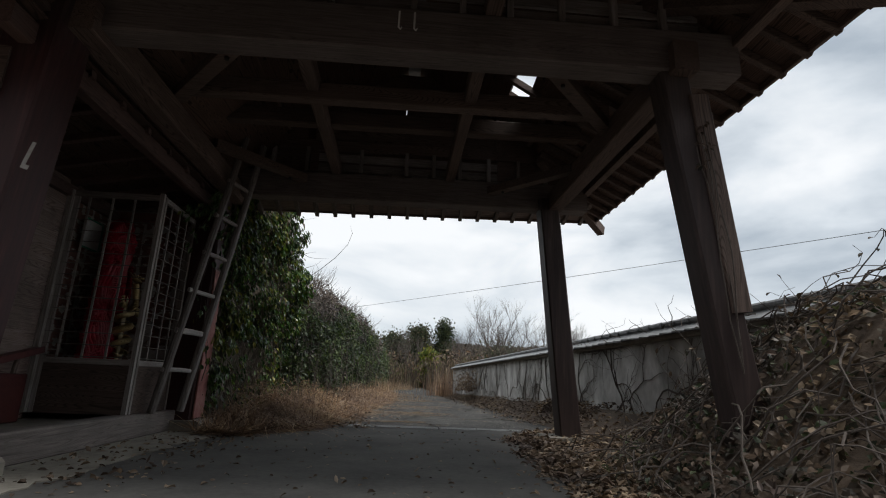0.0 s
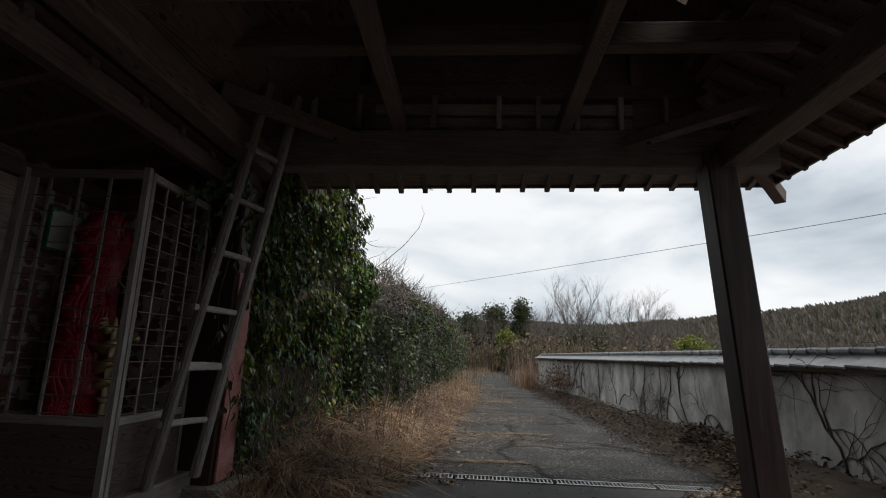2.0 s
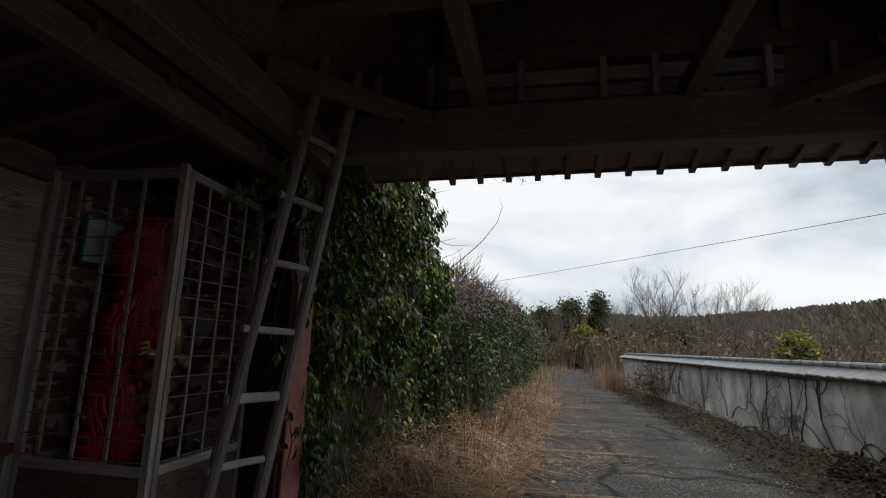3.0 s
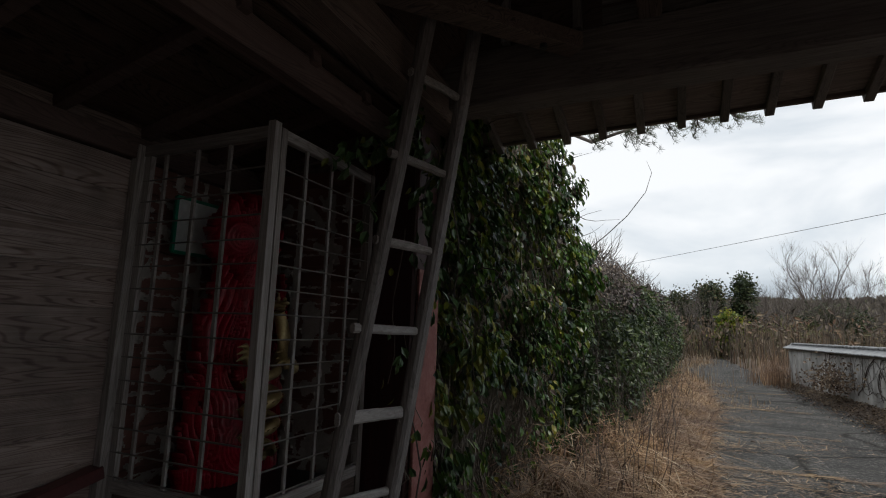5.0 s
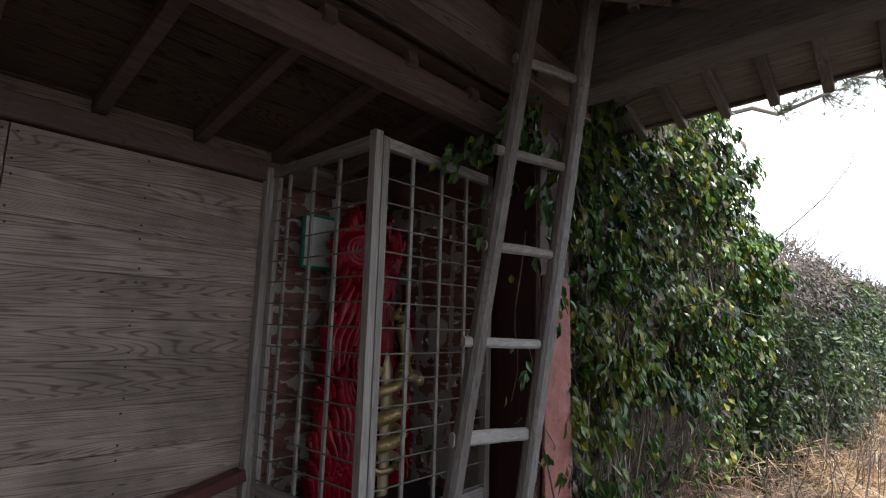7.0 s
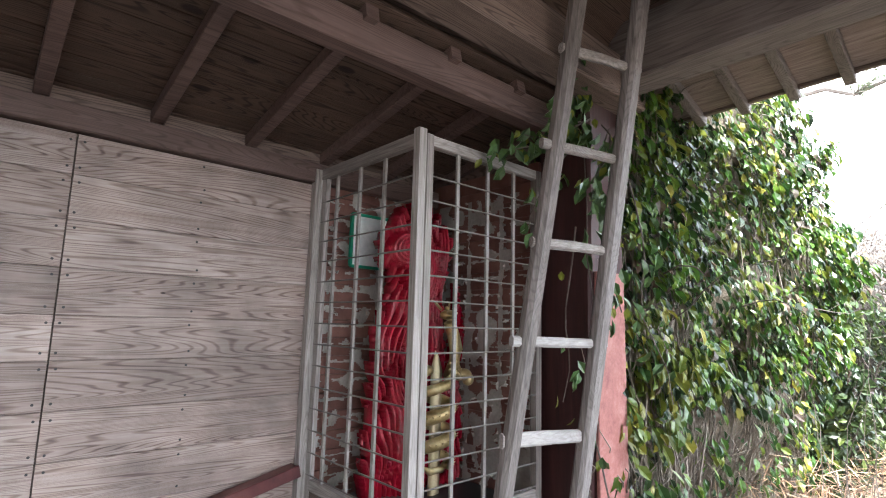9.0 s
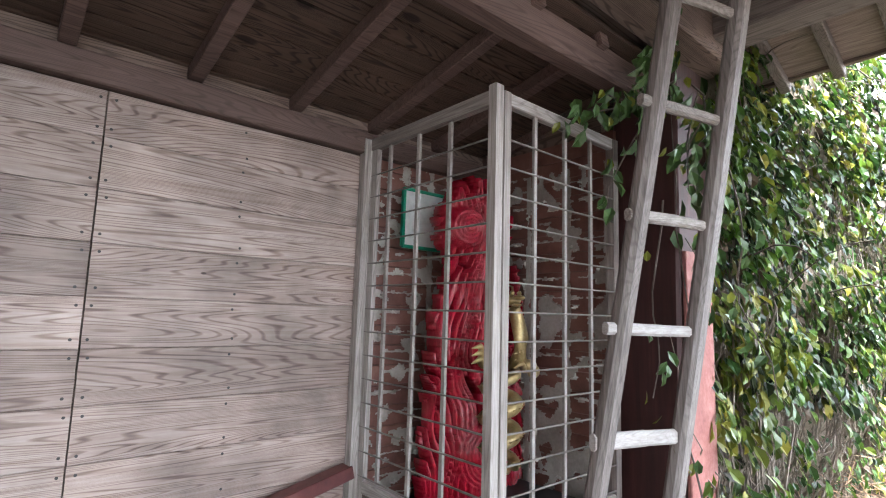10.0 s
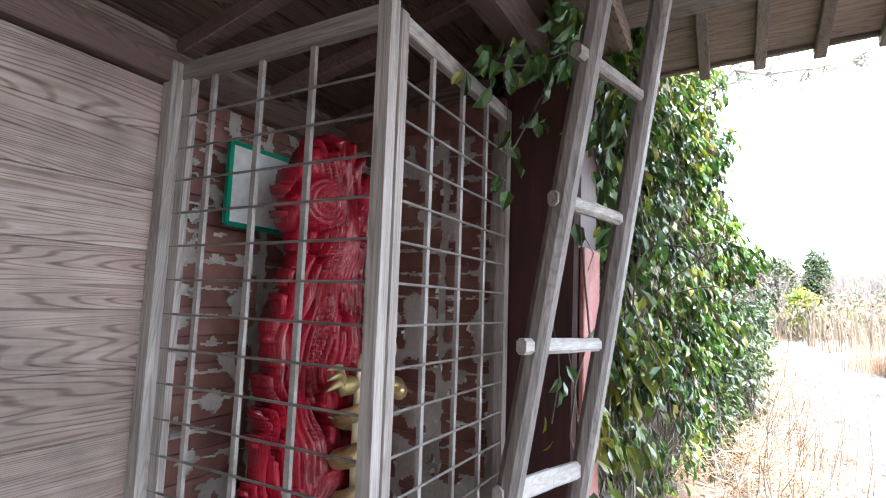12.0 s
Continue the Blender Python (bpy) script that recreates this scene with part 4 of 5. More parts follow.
# dragon body coiled round the sword, neck and head
pts, rad = [], []
for i in range(70):
    t = i / 69
    a = 6.28 * 3.2 * t + 0.5
    pts.append((GX + 0.058 * math.cos(a), 5.410 + 0.078 * math.sin(a), 0.74 + 0.42 * t)); rad.append(0.022 + 0.013 * math.sin(math.pi * t))
for p, r in (((GX + 0.05, 5.475, 1.22), 0.034), ((GX + 0.04, 5.500, 1.30), 0.036), ((GX + 0.02, 5.495, 1.38), 0.034), ((GX + 0.02, 5.465, 1.44), 0.03)):
    pts.append(p); rad.append(r)
st.tube(pts, rad, 10, 1)
for i in range(60):
    p = Vector(pts[i]); c = Vector((GX, 5.410, p.z)); o = (p - c).normalized()
    st.tube([p + o * rad[i] * 0.8, p + o * (rad[i] + 0.013) + Vector((0, 0, 0.01))], (0.006, 0.001), 4, 1)


def knob(c, r, squash, mat, rows=7, cols=10):
    b = len(st.v)
    for i in range(rows + 1):
        for k in range(cols):
            a, e = 6.28 * k / cols, math.pi * i / rows
            st.v.append(Vector(c) + Vector((r * squash[0] * math.sin(e) * math.cos(a), r * squash[1] * math.sin(e) * math.sin(a), r * squash[2] * math.cos(e))))
    for i in range(rows):
        for k in range(cols):
            j = (k + 1) % cols
            st.f.append((b + i * cols + k, b + i * cols + j, b + (i + 1) * cols + j, b + (i + 1) * cols + k)); st.m.append(mat)


knob((GX + 0.03, 5.445, 1.475), 0.036, (1.1, 1.25, 0.75), 1)
knob((GX + 0.085, 5.425, 1.485), 0.024, (1.3, 1.0, 0.55), 1)
knob((GX + 0.075, 5.425, 1.452), 0.02, (1.3, 0.9, 0.4), 1)
for dy in (-0.025, 0.025):
    knob((GX + 0.05, 5.445 + dy, 1.507), 0.011, (1, 1, 1), 1)
    st.tube([(GX + 0.01, 5.445 + dy, 1.50), (GX - 0.02, 5.450 + dy * 2, 1.54), (GX - 0.05, 5.455 + dy * 2.2, 1.55)], (0.008, 0.006, 0.002), 6, 1)
# claw hands and jewel
for yc, zc in ((5.295, 1.20), (5.565, 1.17)):
    knob((GX + 0.025, yc, zc), 0.04, (0.9, 1.5, 0.8), 1)
    for q in (-1, 0, 1):
        st.tube([(GX + 0.03, yc - 0.03, zc + q * 0.016), (GX + 0.06, yc - 0.085, zc + 0.045 + q * 0.026), (GX + 0.05, yc - 0.125, zc + 0.03 + q * 0.032)], (0.018, 0.014, 0.002), 6, 1)
knob((GX + 0.03, 5.600, 1.145), 0.032, (1, 1, 1.05), 1)
statue = st.make("flame_statue", [flame_red, gold, blade_mat], None, True)
tagged(statue, "red lacquered flame carving with a gilt dragon coiled round a sword", "statue")
tagged(box("statue_plinth", (-3.0, 5.05, 0.542), (-2.5, 5.7, 0.60), black, None, 0.008), "low black plinth on the floor of the cage", "plinth")

# ---- maroon offering box beside the cage ----
offering = empty("offering_box", (-2.95, 4.45, 0.14), "dark maroon lacquered box with a raised slanting lid", "box")
box("body", (-3.15, 4.12, 0.14), (-3.05, 4.70, 0.52), maroon, offering, 0.008)
beam("lid", (-3.105, 4.14, 0.578), (-3.105, 4.85, 0.738), 0.075, 0.02, maroon, offering, (0, 0, 1), 0.005)
beam("lid_rim", (-3.06, 4.14, 0.565), (-3.06, 4.855, 0.727), 0.014, 0.055, maroon, offering, (0, 0, 1), 0.004)
beam("prop_stick", (-3.1, 4.60, 0.52), (-3.1, 4.62, 0.672), 0.03, 0.03, dark_z, offering, (1, 0, 0))

# ---- plaster wall beside the lane ----
fence = empty("plaster_wall", (2.7, 12, 0), "low white plaster garden wall with a grey tiled cap, streaked and vine-grown", "wall", kind="structure")


def wall_x(y):
    return 2.78 - 0.022 * (y - 5)


for y0, y1 in ((-1.5, 4.2), (4.205, 10.4), (10.405, 16.6), (16.605, 22.6)):
    beam("wall_panel", (wall_x(y0) + 0.09, y0, 0.42), (wall_x(y1) + 0.09, y1, 0.42), 0.18, 1.36, plaster, fence, bevel=0.01)
beam("coping", (wall_x(-1.5) + 0.09, -1.5, 1.12), (wall_x(22.6) + 0.09, 22.6, 1.12), 0.30, 0.05, dusty, fence, bevel=0.01)


def cap_tile():
    v, f = [], []
    n = 6
    for yy in (0.0, 0.235):
        lift = 0.012 if yy == 0 else 0.0
        for i in range(n + 1):
            t = i / n
            v.append((0.23 * t, yy, 0.115 * (1 - t) - 0.012 * math.sin(math.pi * t) + lift))
        for i in range(n + 1):
            t = 1 - i / n
            v.append((0.23 * t, yy, 0.115 * (1 - t) - 0.012 * math.sin(math.pi * t) + lift - 0.016))
    w = 2 * (n + 1)
    for i in range(w):
        j = (i + 1) % w
        f.append((i, j, w + j, w + i))
    f += [tuple(range(w))[::-1], tuple(range(w, 2 * w))]
    return mesh_of("tile", v, f, roof_tile)


tile_mesh = cap_tile()
yy = -1.4
while yy < 22.5:
    for side in (1, -1):
        ob = put("tile", tile_mesh, fence, Vector((wall_x(yy) + 0.09, yy + (0 if side > 0 else 0.225), 1.14)) - fence.location)
        ob.rotation_euler = (rnd(-0.012, 0.012), rnd(-0.02, 0.02), (0.0 if side > 0 else math.pi) + rnd(-0.015, 0.015))
    yy += 0.225
ridge_piece = None
yy = -1.4
while yy < 22.4:
    at = Vector((wall_x(yy) + 0.09, yy, 1.268))
    if ridge_piece is None:
        ridge_piece = beam("ridge_tile", at, at + Vector((-0.005, 0.27, 0.006)), 0.12, 0.062, roof_tile, fence, bevel=0.024, taper=0.84)
        first = ridge_piece.location - (at - fence.location)
    else:
        ob = put("ridge_tile", ridge_piece.data, fence, at - fence.location + first)
        ob.rotation_euler = (rnd(-0.02, 0.02), rnd(-0.06, 0.06), rnd(-0.03, 0.03))
    yy += 0.262


# ---- creeper and hedge beside the lane ----
def ivy_front(y, z):
    x = -2.12 + 0.13 * smooth_step(5.8, 6.8, y) + 0.22 * smooth_step(6.8, 8.2, y) - 0.25 * smooth_step(8.2, 9.2, y)
    x += (0.01 + 0.08 * smooth_step(7.2, 8.2, y)) * smooth_step(1.2, 2.0, z) * smooth_step(3.4, 2.6, z) + 0.06 * smooth_step(1.3, 0.7, z) * smooth_step(6.2, 5.8, y)
    x -= 0.12 * smooth_step(1.1, 0.5, z) * smooth_step(6.9, 7.6, y)
    x += 0.17 * noise.noise(Vector((y * 1.7, z * 1.7, 2))) + 0.09 * noise.noise(Vector((y * 4.5, z * 4.5, 8)))
    return x


def ivy_top(y):
    return 3.45 + 0.3 * noise.noise(Vector((y * 1.1, 3, 0))) + 0.12 * noise.noise(Vector((y * 5, 7, 0))) - 1.1 * smooth_step(7.9, 8.9, y)


def hedge_front(y, z):
    x = -1.72 + 0.25 * smooth_step(9, 11.5, y) + 0.55 * smooth_step(12, 22, y) + 0.10 * smooth_step(0.5, 1.2, z) - 0.4 * smooth_step(1.9, 2.8, z)
    return x + 0.26 * noise.noise(Vector((y * 0.9, z * 1.0, 5))) + 0.17 * noise.noise(Vector((y * 2.4, z * 2.4, 9)))


def hedge_top(y):
    return 2.35 + 0.45 * smooth_step(9.5, 12.5, y) + 0.3 * noise.noise(Vector((y * 0.7, 1, 0))) + 0.24 * noise.noise(Vector((y * 2.1, 5, 0))) - 0.25 * smooth_step(15, 30, y)


def backing(name, front, top, y0, y1, step, inset, mat, parent):
    """The dense inside of a hedge: a lumpy skin with a top and a back."""
    v, f = [], []
    n, k = int((y1 - y0) / step) + 1, 9
    for i in range(n):
        y = y0 + (y1 - y0) * i / (n - 1)
        t = top(y) - inset * 1.2
        row = [(front(y, t * j / (k - 1)) - inset, y, t * j / (k - 1)) for j in range(k)]
        row += [(front(y, t) - 0.6, y, t + 0.05), (-3.4, y, t - 0.2), (-3.5, y, -0.1)]
        v += row
    w = k + 3
    for i in range(n - 1):
        for j in range(w - 1):
            a = i * w + j
            f.append((a, a + 1, a + w + 1, a + w))
    f += [tuple(range(w)), tuple(range((n - 1) * w, n * w))[::-1]]
    ob = put(name, mesh_of(name, v, f, mat, True), parent)
    return ob


def leaf_wall(name, front, top, y0, y1, count, size, mats, parent, droop=0.7, layers=0.22, low=0.03):
    h = Heap()
    for _ in range(count):
        y = rnd(y0, y1)
        t = top(y)
        z = t * (low + (1 - low) * random.random() ** 0.85)
        d = layers * random.random() ** 1.6
        sparse = low > 0.05 and z < 1.0 + 0.3 * noise.noise(Vector((y * 1.5, 0, 2))) and y > 6.35
        if sparse and random.random() < 0.78 - 0.3 * noise.noise(Vector((y * 2, z * 2, 1))):
            continue
        gap = noise.noise(Vector((y * 3.4, z * 3.0, 11))) + 0.4 * noise.noise(Vector((y * 8, z * 8, 4)))
        if gap < -0.12 and random.random() < 0.88:
            continue
        x = front(y, z) - d + 0.05 + 0.26 * max(0.0, gap)
        if z > t - 0.35:
            x -= rnd(0, 0.8) * smooth_step(t - 0.35, t, z)
        out = Vector((1, rnd(-0.9, 0.5), rnd(-0.1, 0.9))).normalized()
        way = Vector((rnd(0.1, 0.6), rnd(-0.9, 0.9), -droop + rnd(-0.5, 0.7)))
        s = rnd(*size)
        pick = random.choices(range(len(mats)), [m[1] for m in mats])[0]
        if low > 0.05 and noise.noise(Vector((y * 1.3, z * 1.2, 21))) > 0.12 and random.random() < 0.28:
            pick = 1
        if low > 0.05 and y < 7.0 and 0.7 < z < 1.7 and noise.noise(Vector((y * 2.6, z * 2.6, 40))) > 0.0 and random.random() < 0.6:
            pick, s = 1, s * 1.25
        if low < 0.05:
            green = noise.noise(Vector((y * 1.1, z * 1.3, 17))) - 0.9 * smooth_step(t - 0.9, t, z) + 0.25
            pick = 0 if green + rnd(-0.25, 0.25) > 0 else 1
            s *= 1.0 if pick == 0 else 0.72
        h.leaf(Vector((x, y, z)), way, out, s, s * rnd(0.42, 0.6), rnd(0.05, 0.35), pick)
    for y in (y0,):
        for _ in range(count // 14):
            z = rnd(0.1, top(y0 + 0.1))
            p = Vector((front(y0, z) - rnd(0, 0.75), y0 + rnd(-0.09, 0.05), z))
            s = rnd(*size)
            h.leaf(p, Vector((rnd(-0.6, 0.6), rnd(-0.5, 0.1), -droop + rnd(-0.4, 0.6))), Vector((0.2, -1, 0.4)), s, s * 0.5, 0.2, 0)
    ob = h.make(name, [m[0] for m in mats], parent)
    ob["kind"] = "stuff"
    return ob


def stems_wall(name, front, top, y0, y1, count, mat, parent):
    h = Heap()
    for k in range(count):
        y = rnd(y0, y1)
        z0, z1 = rnd(0.0, 0.6), rnd(0.8, 1.0) * top(y) if random.random() < 0.4 else rnd(0.6, 1.5)
        yb = y + rnd(-0.5, 0.5)
        pts = [Vector((front(y + (yb - y) * i / 7, z0 + (z1 - z0) * i / 7) - 0.05 + rnd(-0.03, 0.05), y + (yb - y) * i / 7 + rnd(-0.02, 0.02), z0 + (z1 - z0) * i / 7)) for i in range(8)]
        h.tube(pts, [0.005 * (1 - 0.1 * i) * rnd(0.6, 1.4) for i in range(8)], 4)
    ob = h.make(name, [mat], parent)
    ob["kind"] = "stuff"
    return ob


ivy = empty("ivy_thicket", (-2.4, 7.6, 0), "tall wall of glossy green ivy over dry stems", "ivy")
backing("dense_core", ivy_front, ivy_top, 6.17, 9.5, 0.12, 0.14, dry_bank, ivy)
leaf_wall("ivy_leaves", ivy_front, ivy_top, 6.06, 9.55, 24000, (0.036, 0.105), ((ivy_mat, 0.86), (yellow_leaf, 0.04), (dark_leaf, 0.10)), ivy, 1.0, low=0.06)
stems_wall("stem_tangle", ivy_front, ivy_top, 5.95, 10.0, 480, pale_stem, ivy)
hedge = empty("roadside_hedge", (-2.2, 18, 0), "overgrown evergreen hedge along the lane, partly bare", "hedge")
# backing sheet painted dark to act as shade behind the leaf gaps
backing("dense_core", hedge_front, hedge_top, 9.3, 40, 0.25, 0.26, shade_core, hedge)
leaf_wall("hedge_leaves", hedge_front, hedge_top, 9.0, 20, 30000, (0.05, 0.11), ((ivy_dark, 0.66), (twiggy_leaf, 0.34)), hedge, 0.5, 0.35)
leaf_wall("far_hedge_leaves", hedge_front, hedge_top, 20, 40, 8000, (0.08, 0.15), ((ivy_dark, 0.6), (twiggy_leaf, 0.4)), hedge, 0.2, 0.4)
stems_wall("twig_tangle", hedge_front, hedge_top, 9.2, 30, 520, stem_mat, hedge)
sh = Heap()
for _ in range(420):
    y = rnd(9.0, 24)
    b = Vector((hedge_front(y, hedge_top(y)) - rnd(0.0, 0.6), y, hedge_top(y) - 0.15))
    e = b + Vector((rnd(-0.15, 0.4), rnd(-0.3, 0.3), rnd(0.15, 0.5)))
    sh.tube(wander(b, e, 5, 0.1, y), (0.006, 0.005, 0.004, 0.003, 0.001), 4)
for _ in range(26):
    y = rnd(6.2, 9.6)
    b = Vector((ivy_front(y, 2.4), y, rnd(1.4, 3.0)))
    e = b + Vector((rnd(0.15, 0.5), rnd(-0.3, 0.2), rnd(-0.2, 0.45)))
    sh.tube(wander(b, e, 6, 0.16, y), (0.005, 0.004, 0.004, 0.003, 0.002, 0.001), 4)
# long bare runner against the sky
sh.tube([(-1.75, 9.6, 2.35), (-1.5, 9.5, 2.52), (-1.25, 9.4, 2.72), (-1.05, 9.4, 2.98), (-0.98, 9.4, 3.2), (-1.03, 9.4, 3.34)], (0.006, 0.006, 0.005, 0.004, 0.003, 0.001), 5)
tw = sh.make("shoot_tangle", [stem_mat], hedge); tw["kind"] = "stuff"
for g in (ivy, hedge):
    for c in g.children:
        c.location = -g.location

# ---- climbing vine by the ladder, each leaf its own piece ----
vine = empty("climbing_vine", (-2.1, 5.9, 1.0), "green leafy vine climbing the gate post beside the ladder", "vine")
vh = Heap()
runs = [wander((-2.05, 5.84, 0.5), (-2.08, 5.72, 2.5), 12, 0.12, 1), wander((-2.1, 5.8, 2.45), (-2.18, 5.42, 2.3), 9, 0.1, 2), wander((-2.15, 5.8, 2.6), (-1.95, 5.45, 2.62), 8, 0.1, 3),
        wander((-2.0, 5.85, 2.4), (-1.9, 5.75, 1.5), 8, 0.12, 4), wander((-2.2, 5.78, 2.3), (-2.3, 5.6, 1.9), 7, 0.1, 5), wander((-1.95, 5.9, 2.2), (-1.8, 6.0, 1.1), 9, 0.12, 6), wander((-2.1, 5.7, 1.9), (-2.12, 5.62, 1.1), 8, 0.1, 7),
        wander((-2.06, 5.82, 2.62), (-1.99, 5.42, 2.3), 9, 0.1, 8), wander((-2.0, 5.78, 2.4), (-1.95, 5.6, 1.9), 8, 0.1, 9), wander((-2.02, 5.72, 2.42), (-2.26, 5.3, 2.2), 9, 0.1, 10)]
for r in runs:
    vh.tube(r, [0.005 * (1 - 0.6 * i / len(r)) for i in range(len(r))], 5)
vs = vh.make("stem", [stem_mat], vine); vs.location = -vine.location
leaf_meshes = []
for k in range(5):
    h = Heap()
    h.leaf(Vector((0, 0, 0)), Vector((0, 0, -1)), Vector((1, 0, 0)), 0.055 + 0.009 * k, 0.03 + 0.005 * k, 0.12 + 0.05 * k)
    leaf_meshes.append(mesh_of("leaf", h.v, h.f, ivy_mat if k else yellow_leaf))
leaf_tone = mottled("single_leaf", ((0.03, 0.07, 0.022), (0.06, 0.125, 0.035), (0.10, 0.16, 0.04)), 9.0, 0.35, 0.1)
for me in leaf_meshes[1:]:
    me.materials[0] = leaf_tone
weights = (0.06, 0.14, 0.14, 0.12, 0.08, 0.10, 0.02, 0.16, 0.12, 0.12)
for _ in range(290):
    r = random.choices(runs, weights)[0]
    p = random.choice(r[1:]) + rvec() * 0.055
    ob = put("leaf", random.choice(leaf_meshes), vine, p - vine.location)
    ob.rotation_euler = (rnd(-0.7, 0.7), rnd(-0.6, 0.9), rnd(-1.3, 0.6))

# ---- dry grass ----
gr = Heap()


def grass_edge(y):
    return -1.55 + 0.65 * smooth_step(5.5, 6.6, y) + 0.3 * smooth_step(6.6, 8.5, y) + 0.45 * smooth_step(9.5, 16, y) + 0.10 * noise.noise(Vector((y * 1.6, 0, 4))) + 0.05 * noise.noise(Vector((y * 6, 2, 4)))


def mound(x, y):
    """Height of the matted grass over the ground."""
    d = grass_edge(y) - x
    return 0.40 * smooth_step(0.0, 1.0, d) * smooth_step(5.4, 7.2, y) * (0.8 + 0.7 * noise.noise(Vector((x * 2.2, y * 2.2, 6)))) if d > 0 else 0.0


# matted dead blades, layer on layer
for _ in range(26000):
    y = 5.5 + 17 * random.random() ** 1.8
    x = grass_edge(y) - abs(random.gauss(0, 0.55)) + (0.12 if random.random() < 0.12 else 0)
    if x < -2.15 or (y < 6.2 and x < -1.95):
        continue
    z = max(ground_height(x, y), 0.0) + 0.012 + mound(x, y) * rnd(0.55, 1.08)
    k = noise.noise(Vector((x * 2.5, y * 2.5, 14)))
    way = Vector((rnd(-0.4, 1.0), rnd(-1, 0.8), rnd(-0.32, 0.3)))
    gr.leaf(Vector((x, y, z)), way, Vector((rnd(-0.4, 0.4), rnd(-0.6, 0.2), 1)), rnd(0.10, 0.34), rnd(0.005, 0.012), 0.15, 0 if k + rnd(-0.35, 0.35) > 0.12 else 1)
# arching tufts
for _ in range(250):
    cy = 6.0 + 16 * random.random() ** 1.7
    edge = grass_edge(cy)
    cx = edge - 0.12 - abs(random.gauss(0, 0.5))
    if cx < -1.95:
        continue
    size = rnd(0.22, 0.5) * (0.6 + 0.6 * smooth_step(edge, edge - 0.5, cx))
    drift = Vector((rnd(0.0, 0.7), rnd(-0.7, 0.3), 0))
    tone = 0 if random.random() < 0.55 else 1
    for _ in range(random.randint(14, 34)):
        a = rnd(0, 6.28)
        lean = Vector((math.cos(a), math.sin(a), 0)) * rnd(0.3, 1.1) + drift
        p = Vector((cx + random.gauss(0, 0.06), cy + random.gauss(0, 0.07), 0))
        p.z = ground_height(p.x, p.y) + 0.01 + 0.4 * mound(p.x, p.y)
        gr.blade(p, lean, size * rnd(0.5, 1.45), rnd(0.006, 0.013), rnd(1.0, 1.5), 6, tone if random.random() < 0.85 else 1 - tone)
# tall pale blades and upright canes before the hedge
for _ in range(110):
    y = rnd(6.9, 11)
    x = grass_edge(y) - rnd(0.35, 0.95)
    gr.blade(Vector((x, y, ground_height(x, y))), Vector((rnd(-0.2, 1.0), rnd(-1, 0.5), 0)), rnd(0.6, 1.15), 0.013, rnd(0.8, 1.3), 7, 0)
for _ in range(130):
    y = rnd(7.4, 16)
    x = grass_edge(y) - rnd(0.3, 0.95)
    b0 = Vector((x, y, ground_height(x, y)))
    gr.tube(wander(b0, b0 + Vector((rnd(-0.25, 0.35), rnd(-0.3, 0.3), rnd(0.5, 1.5))), 6, 0.14, y * 3), [0.004 * (1 - 0.14 * i) for i in range(6)], 3, 2)
# loose straw lying on the asphalt
for _ in range(3600):
    y = rnd(7.3, 26)
    x = random.choice((-0.75, -0.5, 0.1, 0.4, 0.9)) + random.gauss(0, 0.32) + 0.012 * (y - 7)
    if noise.noise(Vector((x * 0.9, y * 1.1, 3))) < 0.12:
        continue
    gr.leaf(Vector((x, y, 0.006 + 0.01 * random.random())), Vector((rnd(-1, 1), rnd(-0.6, 0.6), rnd(-0.02, 0.06))), Vector((0, 0, 1)), rnd(0.05, 0.16), rnd(0.004, 0.008), 0.1)
for jx, jy, half in ((-0.2, 7.75, 0.55), (0.1, 9.9, 0.8), (0.3, 12.4, 0.9), (0.4, 15.4, 1.0), (0.5, 19.0, 1.1)):
    for _ in range(190):
        x = jx + rnd(-half, half)
        gr.leaf(Vector((x, jy + 0.03 * math.sin(4 * x) + random.gauss(0, 0.035), 0.006 + 0.02 * random.random())), Vector((1, rnd(-0.35, 0.35), rnd(-0.03, 0.06))), Vector((0, 0, 1)), rnd(0.06, 0.2), rnd(0.004, 0.009), 0.1)
for cx, cy in ((0.2, 9.4), (0.55, 11.6), (0.0, 13.6), (0.65, 15.6), (0.1, 17.6), (0.5, 20.5), (-0.35, 11.0), (-0.5, 8.6)):
    for _ in range(210):
        x, y = cx + random.gauss(0, 0.3), cy + random.gauss(0, 0.22)
        gr.leaf(Vector((x, y, 0.008 + 0.035 * random.random())), Vector((rnd(-1, 1), rnd(-0.6, 0.6), rnd(-0.05, 0.15))), Vector((0, 0, 1)), rnd(0.05, 0.16), rnd(0.004, 0.009), 0.1)
for _ in range(170):
    y = rnd(10.5, 24)
    x = hedge_front(y, 0.5) + rnd(0.0, 0.45)
    gr.blade(Vector((x, y, ground_height(x, y))), Vector((rnd(0.0, 0.8), rnd(-0.6, 0.4), 0)), rnd(0.6, 1.2), 0.012, rnd(0.7, 1.2), 6, 0)
tagged(gr.make("dry_grass", [straw, rust_straw, stem_mat]), "dry straw-coloured grass arching over the lane edge", "grass", kind="stuff")
gr = Heap()
